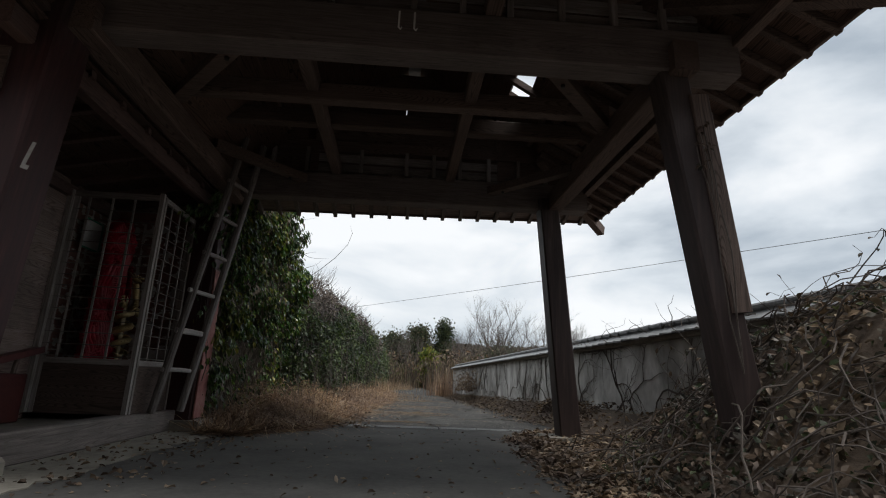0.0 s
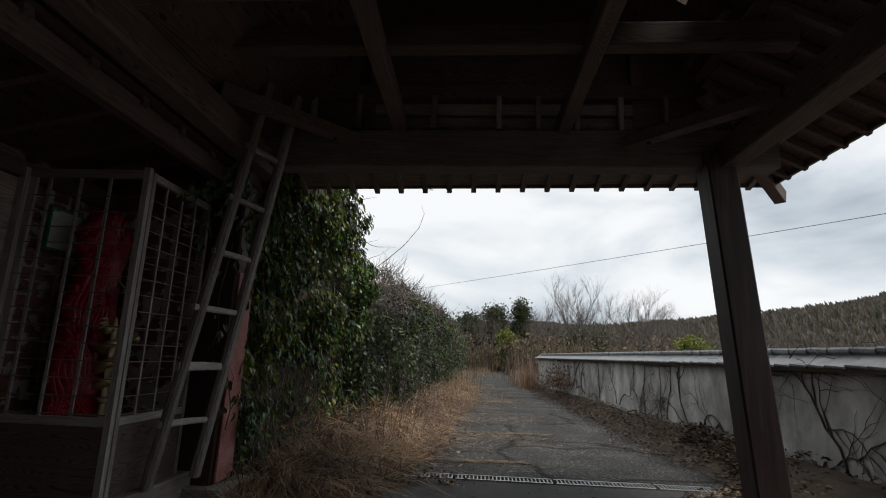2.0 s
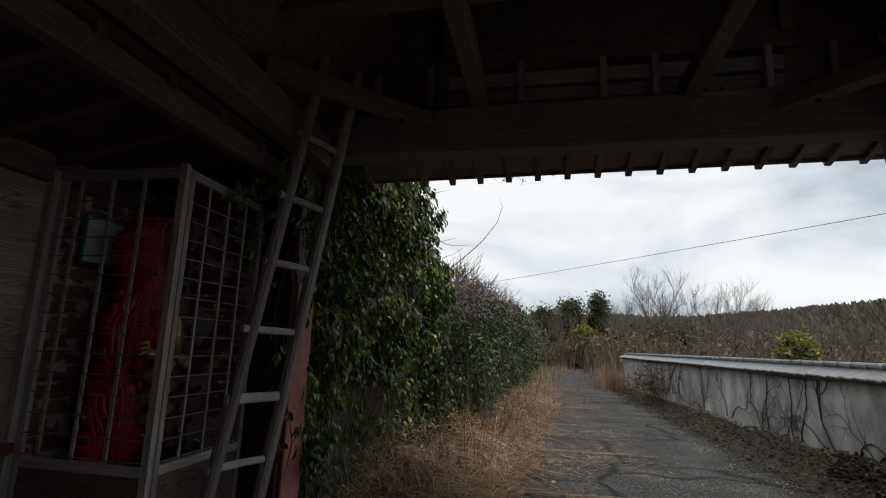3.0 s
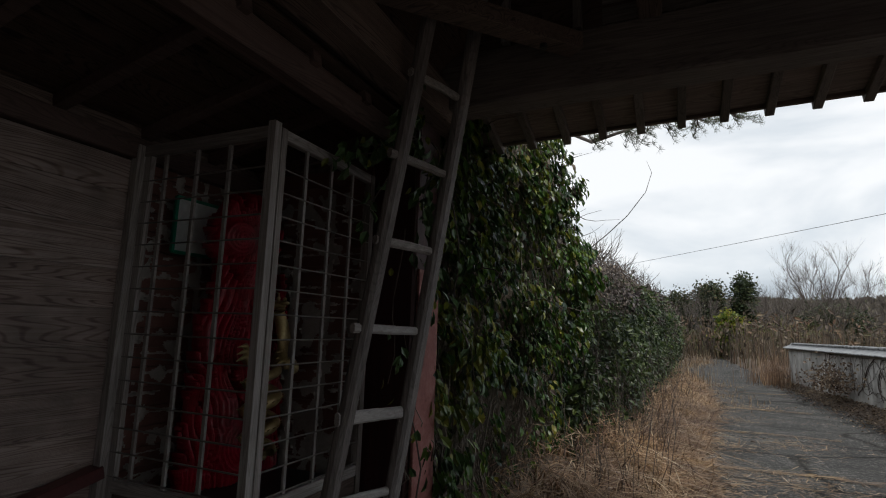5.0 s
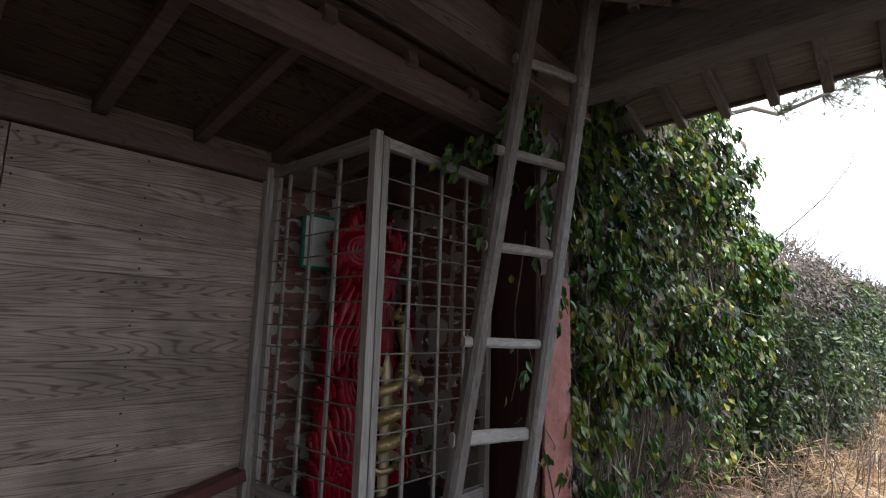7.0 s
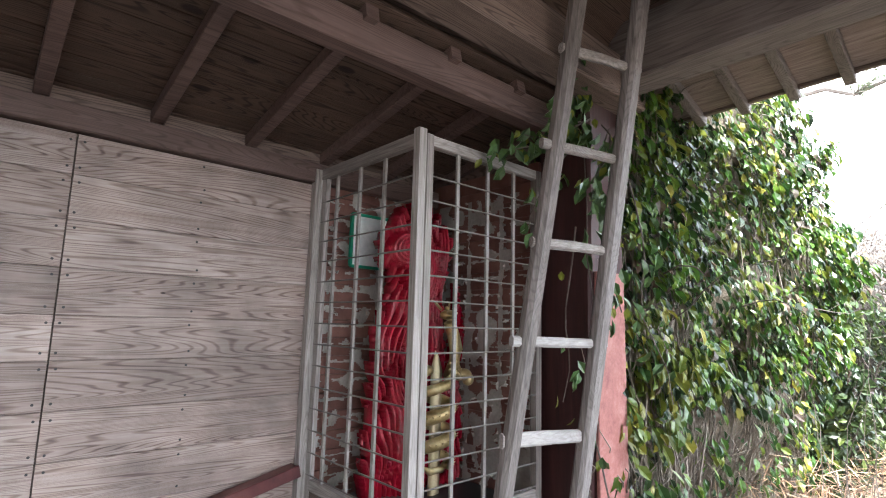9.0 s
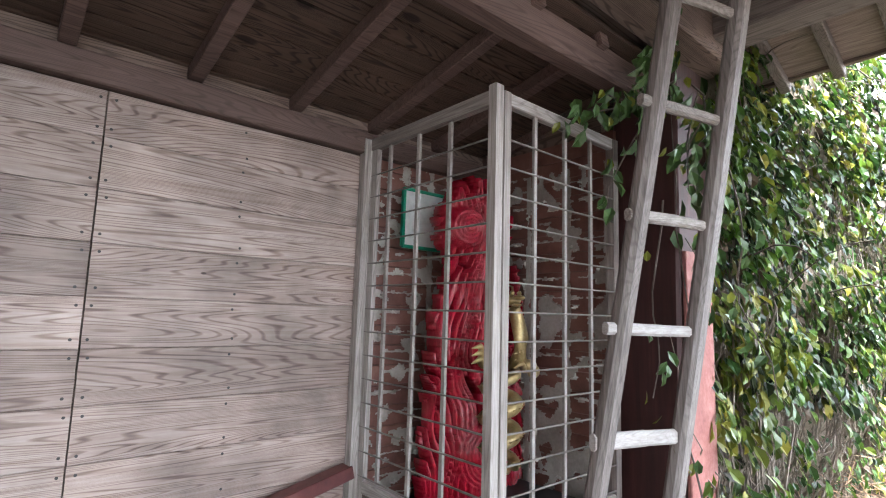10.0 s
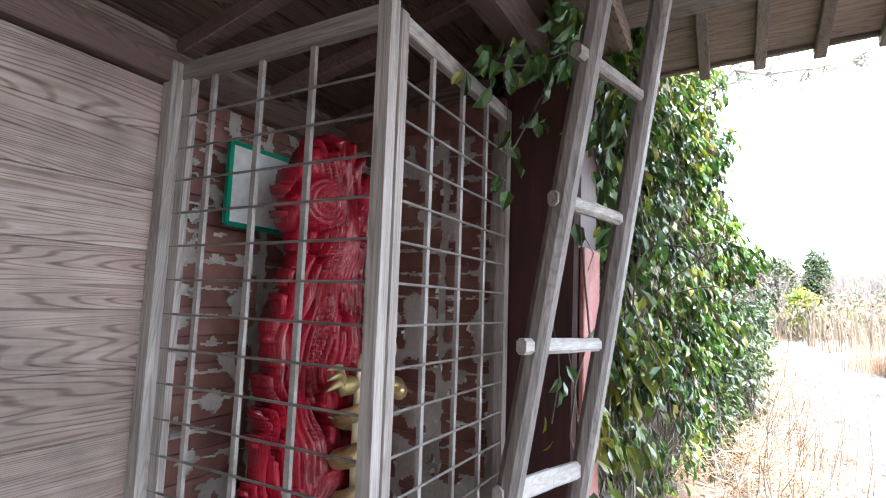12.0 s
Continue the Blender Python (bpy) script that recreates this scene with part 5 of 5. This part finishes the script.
for cx, cy, n, hh in ((2.0, 22.5, 300, 1.05), (2.2, 24.5, 260, 1.3), (-0.4, 31, 200, 0.8), (0.5, 36, 260, 0.7), (0.35, 16.5, 60, 0.16), (0.1, 20.5, 60, 0.2), (-0.75, 21, 300, 0.9), (0.4, 33, 120, 0.35)):
    for _ in range(n):
        x, y = cx + random.gauss(0, 0.35), cy + random.gauss(0, 0.8)
        gr.blade(Vector((x, y, 0.0)), Vector((rnd(-0.5, 0.5), rnd(-0.5, 0.5), 0)), hh * rnd(0.4, 1.1), 0.012, rnd(0.05, 0.6), 4, 1 if cx > 1.5 else 0)
tagged(gr.make("tall_dry_grass", [straw, rust_straw]), "tall rust-coloured dry grass tufts at the lane's end", "grass", kind="stuff")

# ---- fallen leaves ----
lt = Heap()


def litter(x, y, s, lift=0.01):
    up = Vector((rnd(-0.5, 0.5), rnd(-0.5, 0.5), 1)).normalized()
    way = Vector((rnd(-1, 1), rnd(-1, 1), rnd(-0.25, 0.35)))
    lt.leaf(Vector((x, y, max(ground_height(x, y) + 0.03, 0.004) + lift * random.random())), way, up, s, s * rnd(0.45, 0.7), rnd(-0.3, 0.45))


for _ in range(7600):
    y = rnd(2.4, 9.0)
    edge = 1.0 + 0.09 * (y - 3) + 0.2 * noise.noise(Vector((y * 2, 1, 1)))
    x = edge + 0.95 * smooth_step(6.2, 7.2, y) + abs(random.gauss(0, 0.6 - 0.25 * smooth_step(6.2, 7.2, y))) - (0.12 if random.random() < 0.15 else 0)
    if x < 2.76:
        litter(x, y, rnd(0.03, 0.07), 0.05 * smooth_step(edge, edge + 0.4, x) + 0.005)
for _ in range(5600):
    y = rnd(8, 23)
    x = 2.68 - 0.02 * (y - 8) - abs(random.gauss(0, 0.3))
    litter(x, y, rnd(0.025, 0.06), 0.03)
for _ in range(420):
    litter(rnd(-2.1, 1.2), rnd(2.6, 7.0), rnd(0.02, 0.05), 0.004)
for _ in range(500):
    litter(rnd(-2.2, -1.4) , rnd(3.0, 6.6), rnd(0.02, 0.06), 0.006)
for _ in range(3200):
    litter(random.gauss(-1.15, 0.4), 6.6 + 14 * random.random() ** 1.5, rnd(0.03, 0.08), 0.05)
tagged(lt.make("fallen_leaves", [litter_mat]), "brown curled fallen leaves drifted along the verge", "leaves", kind="stuff")
strip("dirt_strip", lambda y: -2.25, lambda y: -1.78 + 0.35 * smooth_step(4.6, 6.4, y) + ragged(y, 9) * 1.3, 2.4, 6.9, 60, 0.008, dusty, "pale dusty mortar strip along the sill", "floor", 0.03)

# ---- creeper heap by the near post ----
heap = empty("creeper_heap", (2.4, 3.0, 0), "tangled heap of brown creeper and dry leaves against the post", "creeper")


def heap_z(x, y):
    e = math.exp(-((x - 2.75) / 0.75) ** 2 - ((y - 2.75) / 1.35) ** 2)
    return max(ground_height(x, y), -0.02) + 0.86 * e ** 0.8 + 0.12 * noise.noise(Vector((x * 3, y * 3, 1))) * e


hv, hf = [], []
nx, ny = 26, 40
for j in range(ny):
    for i in range(nx):
        x, y = 1.15 + 2.4 * i / (nx - 1), 0.9 + 4.2 * j / (ny - 1)
        hv.append((x, y, heap_z(x, y) - 0.07))
hf = [(j * nx + i, j * nx + i + 1, (j + 1) * nx + i + 1, (j + 1) * nx + i) for j in range(ny - 1) for i in range(nx - 1)]
put("dense_core", mesh_of("dense_core", hv, hf, soil, True), heap, -heap.location)
hl, hs = Heap(), Heap()
for _ in range(8500):
    x, y = rnd(1.25, 3.4), rnd(1.2, 4.9)
    if heap_z(x, y) - ground_height(x, y) < 0.05 + 0.1 * random.random():
        continue
    p = Vector((x, y, heap_z(x, y) + rnd(-0.06, 0.05)))
    s = rnd(0.03, 0.075)
    hl.leaf(p, Vector((rnd(-1, 0.6), rnd(-1, 1), rnd(-0.9, 0.5))), Vector((-0.6, -0.6, 0.8)), s, s * rnd(0.4, 0.65), rnd(-0.1, 0.4), random.choices((0, 1, 2), (0.62, 0.2, 0.18))[0])
for k in range(230):
    x, y = rnd(1.7, 3.3), rnd(1.3, 4.4)
    a = Vector((x, y, heap_z(x, y)))
    x2, y2 = x + rnd(-0.7, 0.7), y + rnd(-0.8, 0.8)
    b = Vector((x2, y2, heap_z(x2, y2) + rnd(-0.05, 0.12)))
    pts = wander(a, b, 8, 0.3, k * 0.7)
    pts = [Vector((p.x, p.y, max(p.z, heap_z(p.x, p.y) - 0.02) + 0.10 * math.sin(math.pi * i / 7) * rnd(0.2, 1))) for i, p in enumerate(pts)]
    hs.tube(pts, [rnd(0.002, 0.006)] * 8, 5)
for k in range(26):
    x, y = rnd(2.2, 3.0), rnd(2.6, 4.2)
    a = Vector((x, y, heap_z(x, y) - 0.05))
    pts = wander(a, a + Vector((rnd(-0.3, 0.5), rnd(-0.4, 0.4), rnd(0.15, 0.55))), 8, 0.35, k * 1.3)
    hs.tube(pts, [0.006 * (1 - 0.11 * i) for i in range(8)], 5)
    for p in pts[3:]:
        if random.random() < 0.6:
            hl.leaf(p, rvec(), Vector((0, -0.4, 1)), 0.05, 0.028, 0.2, 0)
for k in range(3):
    pts = wander((2.0, 2.92, 0.7), (1.83 + 0.03 * k, 2.915, 2.15 + 0.06 * k), 10, 0.05, k)
    hs.tube(pts, [0.004] * 10, 5)
    for p in pts[8:]:
        for _ in range(4):
            hl.leaf(p + rvec() * 0.03, rvec(), Vector((-0.3, -1, 0.3)), 0.04, 0.022, 0.2, 0)
o = hl.make("creeper_leaves", [dark_leaf, litter_mat, hedge_mat], heap); o.location = -heap.location; o["kind"] = "stuff"
o = hs.make("stem_tangle", [stem_mat], heap); o.location = -heap.location; o["kind"] = "stuff"

# ---- bare creeper on the plaster wall ----
cre = Heap()


def climb(y, z, ang, length, r, depth):
    pts = [Vector((wall_x(y) - 0.006, y, z))]
    a = ang
    n = max(4, int(length / 0.09))
    for i in range(n):
        a += rnd(-0.5, 0.5)
        p = pts[-1]
        q = Vector((0, p.y + math.cos(a) * length / n, min(1.08, max(0.3, p.z + math.sin(a) * length / n))))
        q.x = wall_x(q.y) - 0.006 - rnd(0, 0.01)
        pts.append(q)
    cre.tube(pts, [r * (1 - 0.65 * i / n) for i in range(n + 1)], 5)
    if depth:
        for _ in range(3 + depth):
            q = random.choice(pts[1:])
            climb(q.y, q.z, a + rnd(-1.1, 1.1), length * rnd(0.4, 0.7), r * 0.55, depth - 1)


for y in (6.3, 7.6, 8.2, 9.1, 9.9, 10.8, 12.2, 13.6, 15.0, 16.5, 4.7, 18.4):
    climb(y, 0.32, rnd(0.5, 2.4), rnd(0.9, 1.7), rnd(0.008, 0.014), 2)
    climb(y + 0.2, 0.32, rnd(0.3, 2.8), rnd(0.6, 1.3), rnd(0.005, 0.009), 2)
for _ in range(40):
    y = rnd(3.5, 8.5)
    b = Vector((wall_x(y) + rnd(-0.1, 0.25), y, 1.2))
    cre.tube(wander(b, b + Vector((rnd(-0.25, 0.2), rnd(-0.7, 0.7), rnd(-0.05, 0.3))), 7, 0.25, y), [0.005 * (1 - 0.12 * i) for i in range(7)], 4)
o = tagged(cre.make("wall_creeper", [stem_mat]), "leafless brown creeper branching over the plaster wall", "creeper", kind="stuff")
wb = Heap()
for _ in range(700):
    y = random.choice((17.5, 18.0, 16.9)) + random.gauss(0, 0.4)
    p = Vector((wall_x(y) - abs(random.gauss(0, 0.3)), y, 0.33 + abs(random.gauss(0, 0.28))))
    wb.leaf(p, rvec(), Vector((-1, -0.4, 0.5)), rnd(0.05, 0.1), 0.045, 0.2)
tagged(wb.make("dead_bramble", [litter_mat]), "reddish dead bramble bush against the wall", "bramble", kind="stuff")

# ---- trees and distance ----
def bare_tree(at, height, label, seed, spread_out=0.5):
    t = empty("bare_tree", at, label, "tree", "bare trees beyond the lane")
    rs = random.Random(seed)
    trunk, crown = Heap(), Heap()

    def grow(heap_, p, d, length, r, depth):
        n = 4
        pts, q = [p], p
        for i in range(n):
            d = (d + Vector((rs.uniform(-1, 1), rs.uniform(-1, 1), rs.uniform(-0.3, 0.8))) * 0.16).normalized()
            q = q + d * length / n
            pts.append(q)
        heap_.tube(pts, [r * (1 - 0.5 * i / n) for i in range(n + 1)], 5 if depth > 2 else 3)
        if depth == 0:
            return
        for _ in range(3 if depth > 2 else 4):
            k = rs.choice(pts[2:])
            nd = (d + Vector((rs.uniform(-1, 1), rs.uniform(-1, 1), rs.uniform(-0.1, 0.9))) * spread_out * 1.3).normalized()
            grow(crown, k, nd, length * rs.uniform(0.55, 0.8), r * 0.5, depth - 1)
    grow(trunk, Vector((0, 0, -0.3)), Vector((rs.uniform(-0.1, 0.1), 0, 1)), height * 0.2, height * 0.016, 0)
    for k in range(7):
        a = k * 0.9 + rs.uniform(-0.3, 0.3)
        tilt = rs.uniform(0.25, 0.95)
        grow(crown, Vector((0, 0, height * rs.uniform(0.08, 0.2))), Vector((math.cos(a) * tilt, math.sin(a) * tilt, 1)).normalized(), height * rs.uniform(0.3, 0.42), height * 0.009, 4)
    trunk.make("trunk", [bark], t)
    crown.make("crown", [twig_far], t)
    return t


def green_tree(at, height, width, label, mat, seed, cone=False):
    t = empty("evergreen_tree", at, label, "tree", "evergreen trees at the lane's end")
    rs = random.Random(seed)
    trunk, crown = Heap(), Heap()
    trunk.tube([(0, 0, -0.3), (0.05, 0, height * 0.4), (0, 0.05, height * 0.9)], (height * 0.025, height * 0.018, 0.01), 7)
    for _ in range(44):
        z = rs.uniform(0.2, 0.97) * height
        a = rs.uniform(0, 6.28)
        reach = width * (1.05 - z / height if cone else math.sin(math.pi * min(1, z / height)) ** 0.5) * rs.uniform(0.55, 1.0)
        e = Vector((reach * math.cos(a), reach * math.sin(a), z + rs.uniform(-0.1, 0.35)))
        trunk.tube([(0, 0, z - 0.2 * height * 0.5), e * 0.5 + Vector((0, 0, z * 0.5)), e], (0.03, 0.02, 0.008), 4)
        for _ in range(110):
            p = e + Vector((rs.gauss(0, 0.34), rs.gauss(0, 0.34), rs.gauss(0, 0.3))) * width
            s = rs.uniform(0.14, 0.32)
            crown.leaf(p, Vector((rs.uniform(-1, 1), rs.uniform(-1, 1), rs.uniform(-0.4, 0.8))), Vector((rs.uniform(-1, 1), -0.6, 0.6)), s, s * 0.6, 0.3)
    trunk.make("trunk", [bark], t)
    crown.make("crown", [mat], t)
    return t


bt = bare_tree((11.3, 60, -0.1), 10.5, "broad leafless grey tree against the overcast sky", 3, 0.62)
for p, s, r in (((17.6, 58, -0.2), 0.86, 1.1), ((7.2, 66, 0), 0.72, 2.0), ((22.5, 64, -0.4), 0.8, 4.0), ((13.8, 70, -0.2), 0.85, 5.0), ((3.2, 72, 0), 0.7, 0.4), ((5.6, 58, 0), 0.55, 3.0), ((27, 70, -0.5), 0.62, 2.5), ((9.0, 46, -0.2), 0.55, 1.7), ((6.4, 49, 0), 0.54, 0.9), ((12.6, 47, -0.3), 0.5, 5.2), ((16.0, 50, -0.3), 0.52, 3.4), ((20.0, 52, -0.4), 0.54, 2.2), ((25.0, 56, -0.5), 0.5, 0.2), ((31, 62, -0.6), 0.55, 4.6), ((37, 66, -0.7), 0.6, 1.2), ((45, 72, -0.8), 0.62, 3.8), ((-1.5, 62, 0), 0.6, 2.7), ((0.9, 48, 0), 0.5, 4.1), ((54, 76, -0.9), 0.6, 5.5)):
    c = copy_thing(bt, pose(*p, 0, 0, r * 57))
    c.scale = (s, s, s)
green_tree((2.0, 54, 0), 5.8, 1.2, "dark evergreen tree above the undergrowth", hedge_mat, 1)
green_tree((-0.4, 56, 0), 5.0, 1.2, "dark evergreen tree above the undergrowth", hedge_mat, 2)
green_tree((4.6, 54, 0), 6.6, 1.1, "slim young pine at the lane's end", pine_mat, 4, True)
green_tree((-2.8, 52, 0), 4.4, 1.3, "dark evergreen tree above the undergrowth", hedge_mat, 5)
green_tree((2.6, 44, 0), 2.7, 0.7, "yellow-green bushy shrub at the lane's end", yellow_leaf, 6)
green_tree((12.5, 33, -0.3), 2.5, 0.7, "yellow-green bamboo shrub in the thicket", yellow_leaf, 8)
green_tree((9.6, 50, -0.2), 3.6, 1.7, "dark evergreen bush under the bare tree", hedge_mat, 9)

th = Heap()
for _ in range(9000):
    y = rnd(27, 85)
    x = rnd(-9, 75) if random.random() < 0.8 else rnd(-8, 8)
    if x < 2.2 and y < 36:
        continue
    if x < 4 - 0.3 * (y - 27) * 0 and -1.2 < x < 2.0 and y < 41:
        continue
    hgt = rnd(1.0, 3.4) * (1 + 0.012 * (y - 27)) * (0.75 + 0.4 * noise.noise(Vector((x * 0.15, y * 0.15, 2))))
    b = Vector((x, y, ground_height(x, y)))
    for _ in range(3):
        e = b + Vector((rnd(-0.5, 0.5), rnd(-0.5, 0.5), hgt * rnd(0.7, 1.1)))
        th.blade(b + Vector((rnd(-0.4, 0.4), rnd(-0.4, 0.4), 0)), Vector((rnd(-0.5, 0.5), rnd(-0.5, 0.5), 0)), hgt * rnd(0.7, 1.1), 0.05, rnd(0.0, 0.4), 3)
for _ in range(26000):
    y = rnd(27, 85)
    x = rnd(-9, 75)
    if -1.2 < x < 2.2 and y < 41:
        continue
    z = ground_height(x, y) + rnd(0.1, 2.9) * (1 + 0.012 * (y - 27)) * (0.75 + 0.4 * noise.noise(Vector((x * 0.15, y * 0.15, 2))))
    s = rnd(0.15, 0.4)
    th.leaf(Vector((x, y, z)), rvec(), Vector((0, -1, 0.4)), s, s * 0.35, 0.2)
for _ in range(5200):
    x, y = rnd(-6, 9), rnd(41, 50)
    z = rnd(0.05, 2.6) * (0.8 + 0.5 * noise.noise(Vector((x * 0.4, y * 0.3, 7))))
    s = rnd(0.12, 0.34)
    th.leaf(Vector((x, y, z)), Vector((rnd(-0.5, 0.5), rnd(-0.5, 0.5), 1)), Vector((0, -1, 0.4)), s, s * 0.4, 0.2, 1 if noise.noise(Vector((x * 0.5, y * 0.4, 1))) > 0.05 else 0)
tagged(th.make("thicket", [thicket_mat, foliage("olive_undergrowth", ((0.07, 0.075, 0.035), (0.13, 0.13, 0.06), (0.2, 0.175, 0.09)), 0.8, 0.1)]), "brown leafless winter thicket filling the field", "undergrowth", kind="stuff")

# wooded hill beyond the field
hv, hf = [], []
nx, ny = 90, 26


def hill_z(x, y):
    d = 27.5 * smooth_step(85, 190, y + 0.35 * x) * (0.42 + 0.58 * smooth_step(40, 150, x)) * (0.85 + 0.75 * noise.noise(Vector((x * 0.016, y * 0.016, 4))))
    return d - 1.2


for j in range(ny):
    for i in range(nx):
        x, y = -260 + 700 * i / (nx - 1), 70 + 260 * j / (ny - 1)
        hv.append((x, y, hill_z(x, y) + 0.8 * noise.noise(Vector((x * 0.07, y * 0.07, 1)))))
hf = [(j * nx + i, j * nx + i + 1, (j + 1) * nx + i + 1, (j + 1) * nx + i) for j in range(ny - 1) for i in range(nx - 1)]
hill = tagged(put("hill", mesh_of("hill", hv, hf, mottled("wooded_slope", ((0.05, 0.043, 0.037), (0.075, 0.066, 0.057), (0.105, 0.094, 0.082)), 0.25, 0.95, 0.5, 0.3, 6.0, piecewise=False), True)), "low brown wooded hill under the overcast sky", "hill", kind="structure")
hw = Heap()
for _ in range(36000):
    x, y = rnd(-60, 300), rnd(75, 260)
    z = hill_z(x, y)
    for _ in range(2):
        s = rnd(1.6, 3.8)
        hw.leaf(Vector((x + rnd(-1, 1), y, z - 0.3)), Vector((rnd(-0.5, 0.5), 0, 1)), Vector((rnd(-0.4, 0.4), -1, 0)), s, s * rnd(0.12, 0.5), 0.1, 0 if random.random() < 0.95 else 1)
woods_mat = foliage("winter_woods", ((0.075, 0.064, 0.056), (0.115, 0.10, 0.089), (0.16, 0.142, 0.128)), 0.95, 0.0)
tagged(hw.make("hillside_woods", [woods_mat, hedge_mat]), "grey-brown winter woods covering the far hill", "woods", kind="stuff")

# pine branch reaching over the lane
pine = empty("pine_tree", (-4.2, 15.5, 0), "tall pine whose bough hangs over the lane", "tree")
pt, pn = Heap(), Heap()
pt.tube(wander((0, 0, -0.2), (0.3, 0, 8.5), 9, 0.5, 3), [0.17 - 0.016 * i for i in range(9)], 8)


def bough(a, b, r, twigs):
    pts = wander(a, b, 9, 0.5, a[2])
    pt.tube(pts, [r * (1 - 0.1 * i) for i in range(9)], 6)
    for _ in range(twigs):
        k = random.randrange(3, 9)
        p = pts[k]
        e = p + Vector((rnd(-0.1, 0.7), rnd(-0.7, 0.7), rnd(-0.45, 0.22)))
        w = wander(p, e, 5, 0.18, k + e.x)
        pt.tube(w, (0.012, 0.01, 0.008, 0.006, 0.004), 4)
        for q in w[2:]:
            for _ in range(16):
                d = (Vector((0.5, 0, 0.25)) + rvec()).normalized()
                pn.blade(q, Vector((d.x, d.y, 0)), 0.13 * max(0.25, d.z + 0.3), 0.005, 0.6, 2)
                pn.leaf(q, d, Vector((0, -1, 0.2)), rnd(0.09, 0.15), 0.006, 0.0)


bough((0.15, 0, 6.1), (4.6, -0.6, 5.95), 0.06, 70)
bough((0.2, 0, 6.6), (3.2, 1.0, 7.0), 0.06, 30)
bough((0.2, 0, 6.6), (-2.8, -1.0, 7.2), 0.06, 30)
pt.make("trunk", [bark], pine)
pn.make("needles", [pine_mat], pine)

# overhead cable
ca = Heap()
ca.tube([(-18 + 90 * t, 98.8 - 114.8 * t, 11.9 + 1.6 * t - 2.4 * t * (1 - t)) for t in [i / 24 for i in range(25)]], [0.024] * 25, 5)
tagged(ca.make("overhead_cable", [black]), "thin dark overhead cable crossing the sky", "cable")

# ---- small things under the roof ----
tag = empty("paper_tag", (-2.055, 2.79, 1.62), "small torn white paper strip stuck to the red post", "tag")
beam("strip", (-2.075, 2.784, 1.64), (-2.045, 2.784, 1.77), 0.022, 0.003, skin_mat, tag, (0, 1, 0), 0.0005)
beam("strip", (-2.085, 2.783, 1.632), (-2.045, 2.783, 1.62), 0.026, 0.003, skin_mat, tag, (0, 1, 0), 0.0005)
for x in (-0.10, 0.0):
    hook = empty("lamp_hook", (x - 0.02, 2.90, 2.78), "small pale metal hook under the gate lintel", "hook", "hooks under the lintel")
    hk = Heap()
    hk.tube([(0, 0, 0.13), (0, -0.01, 0.05), (0.0, -0.012, 0.0), (0.012, -0.012, -0.012), (0.02, -0.012, 0.004)], (0.007, 0.007, 0.007, 0.006, 0.004), 7)
    hk.make("stem", [ceramic], hook, True)
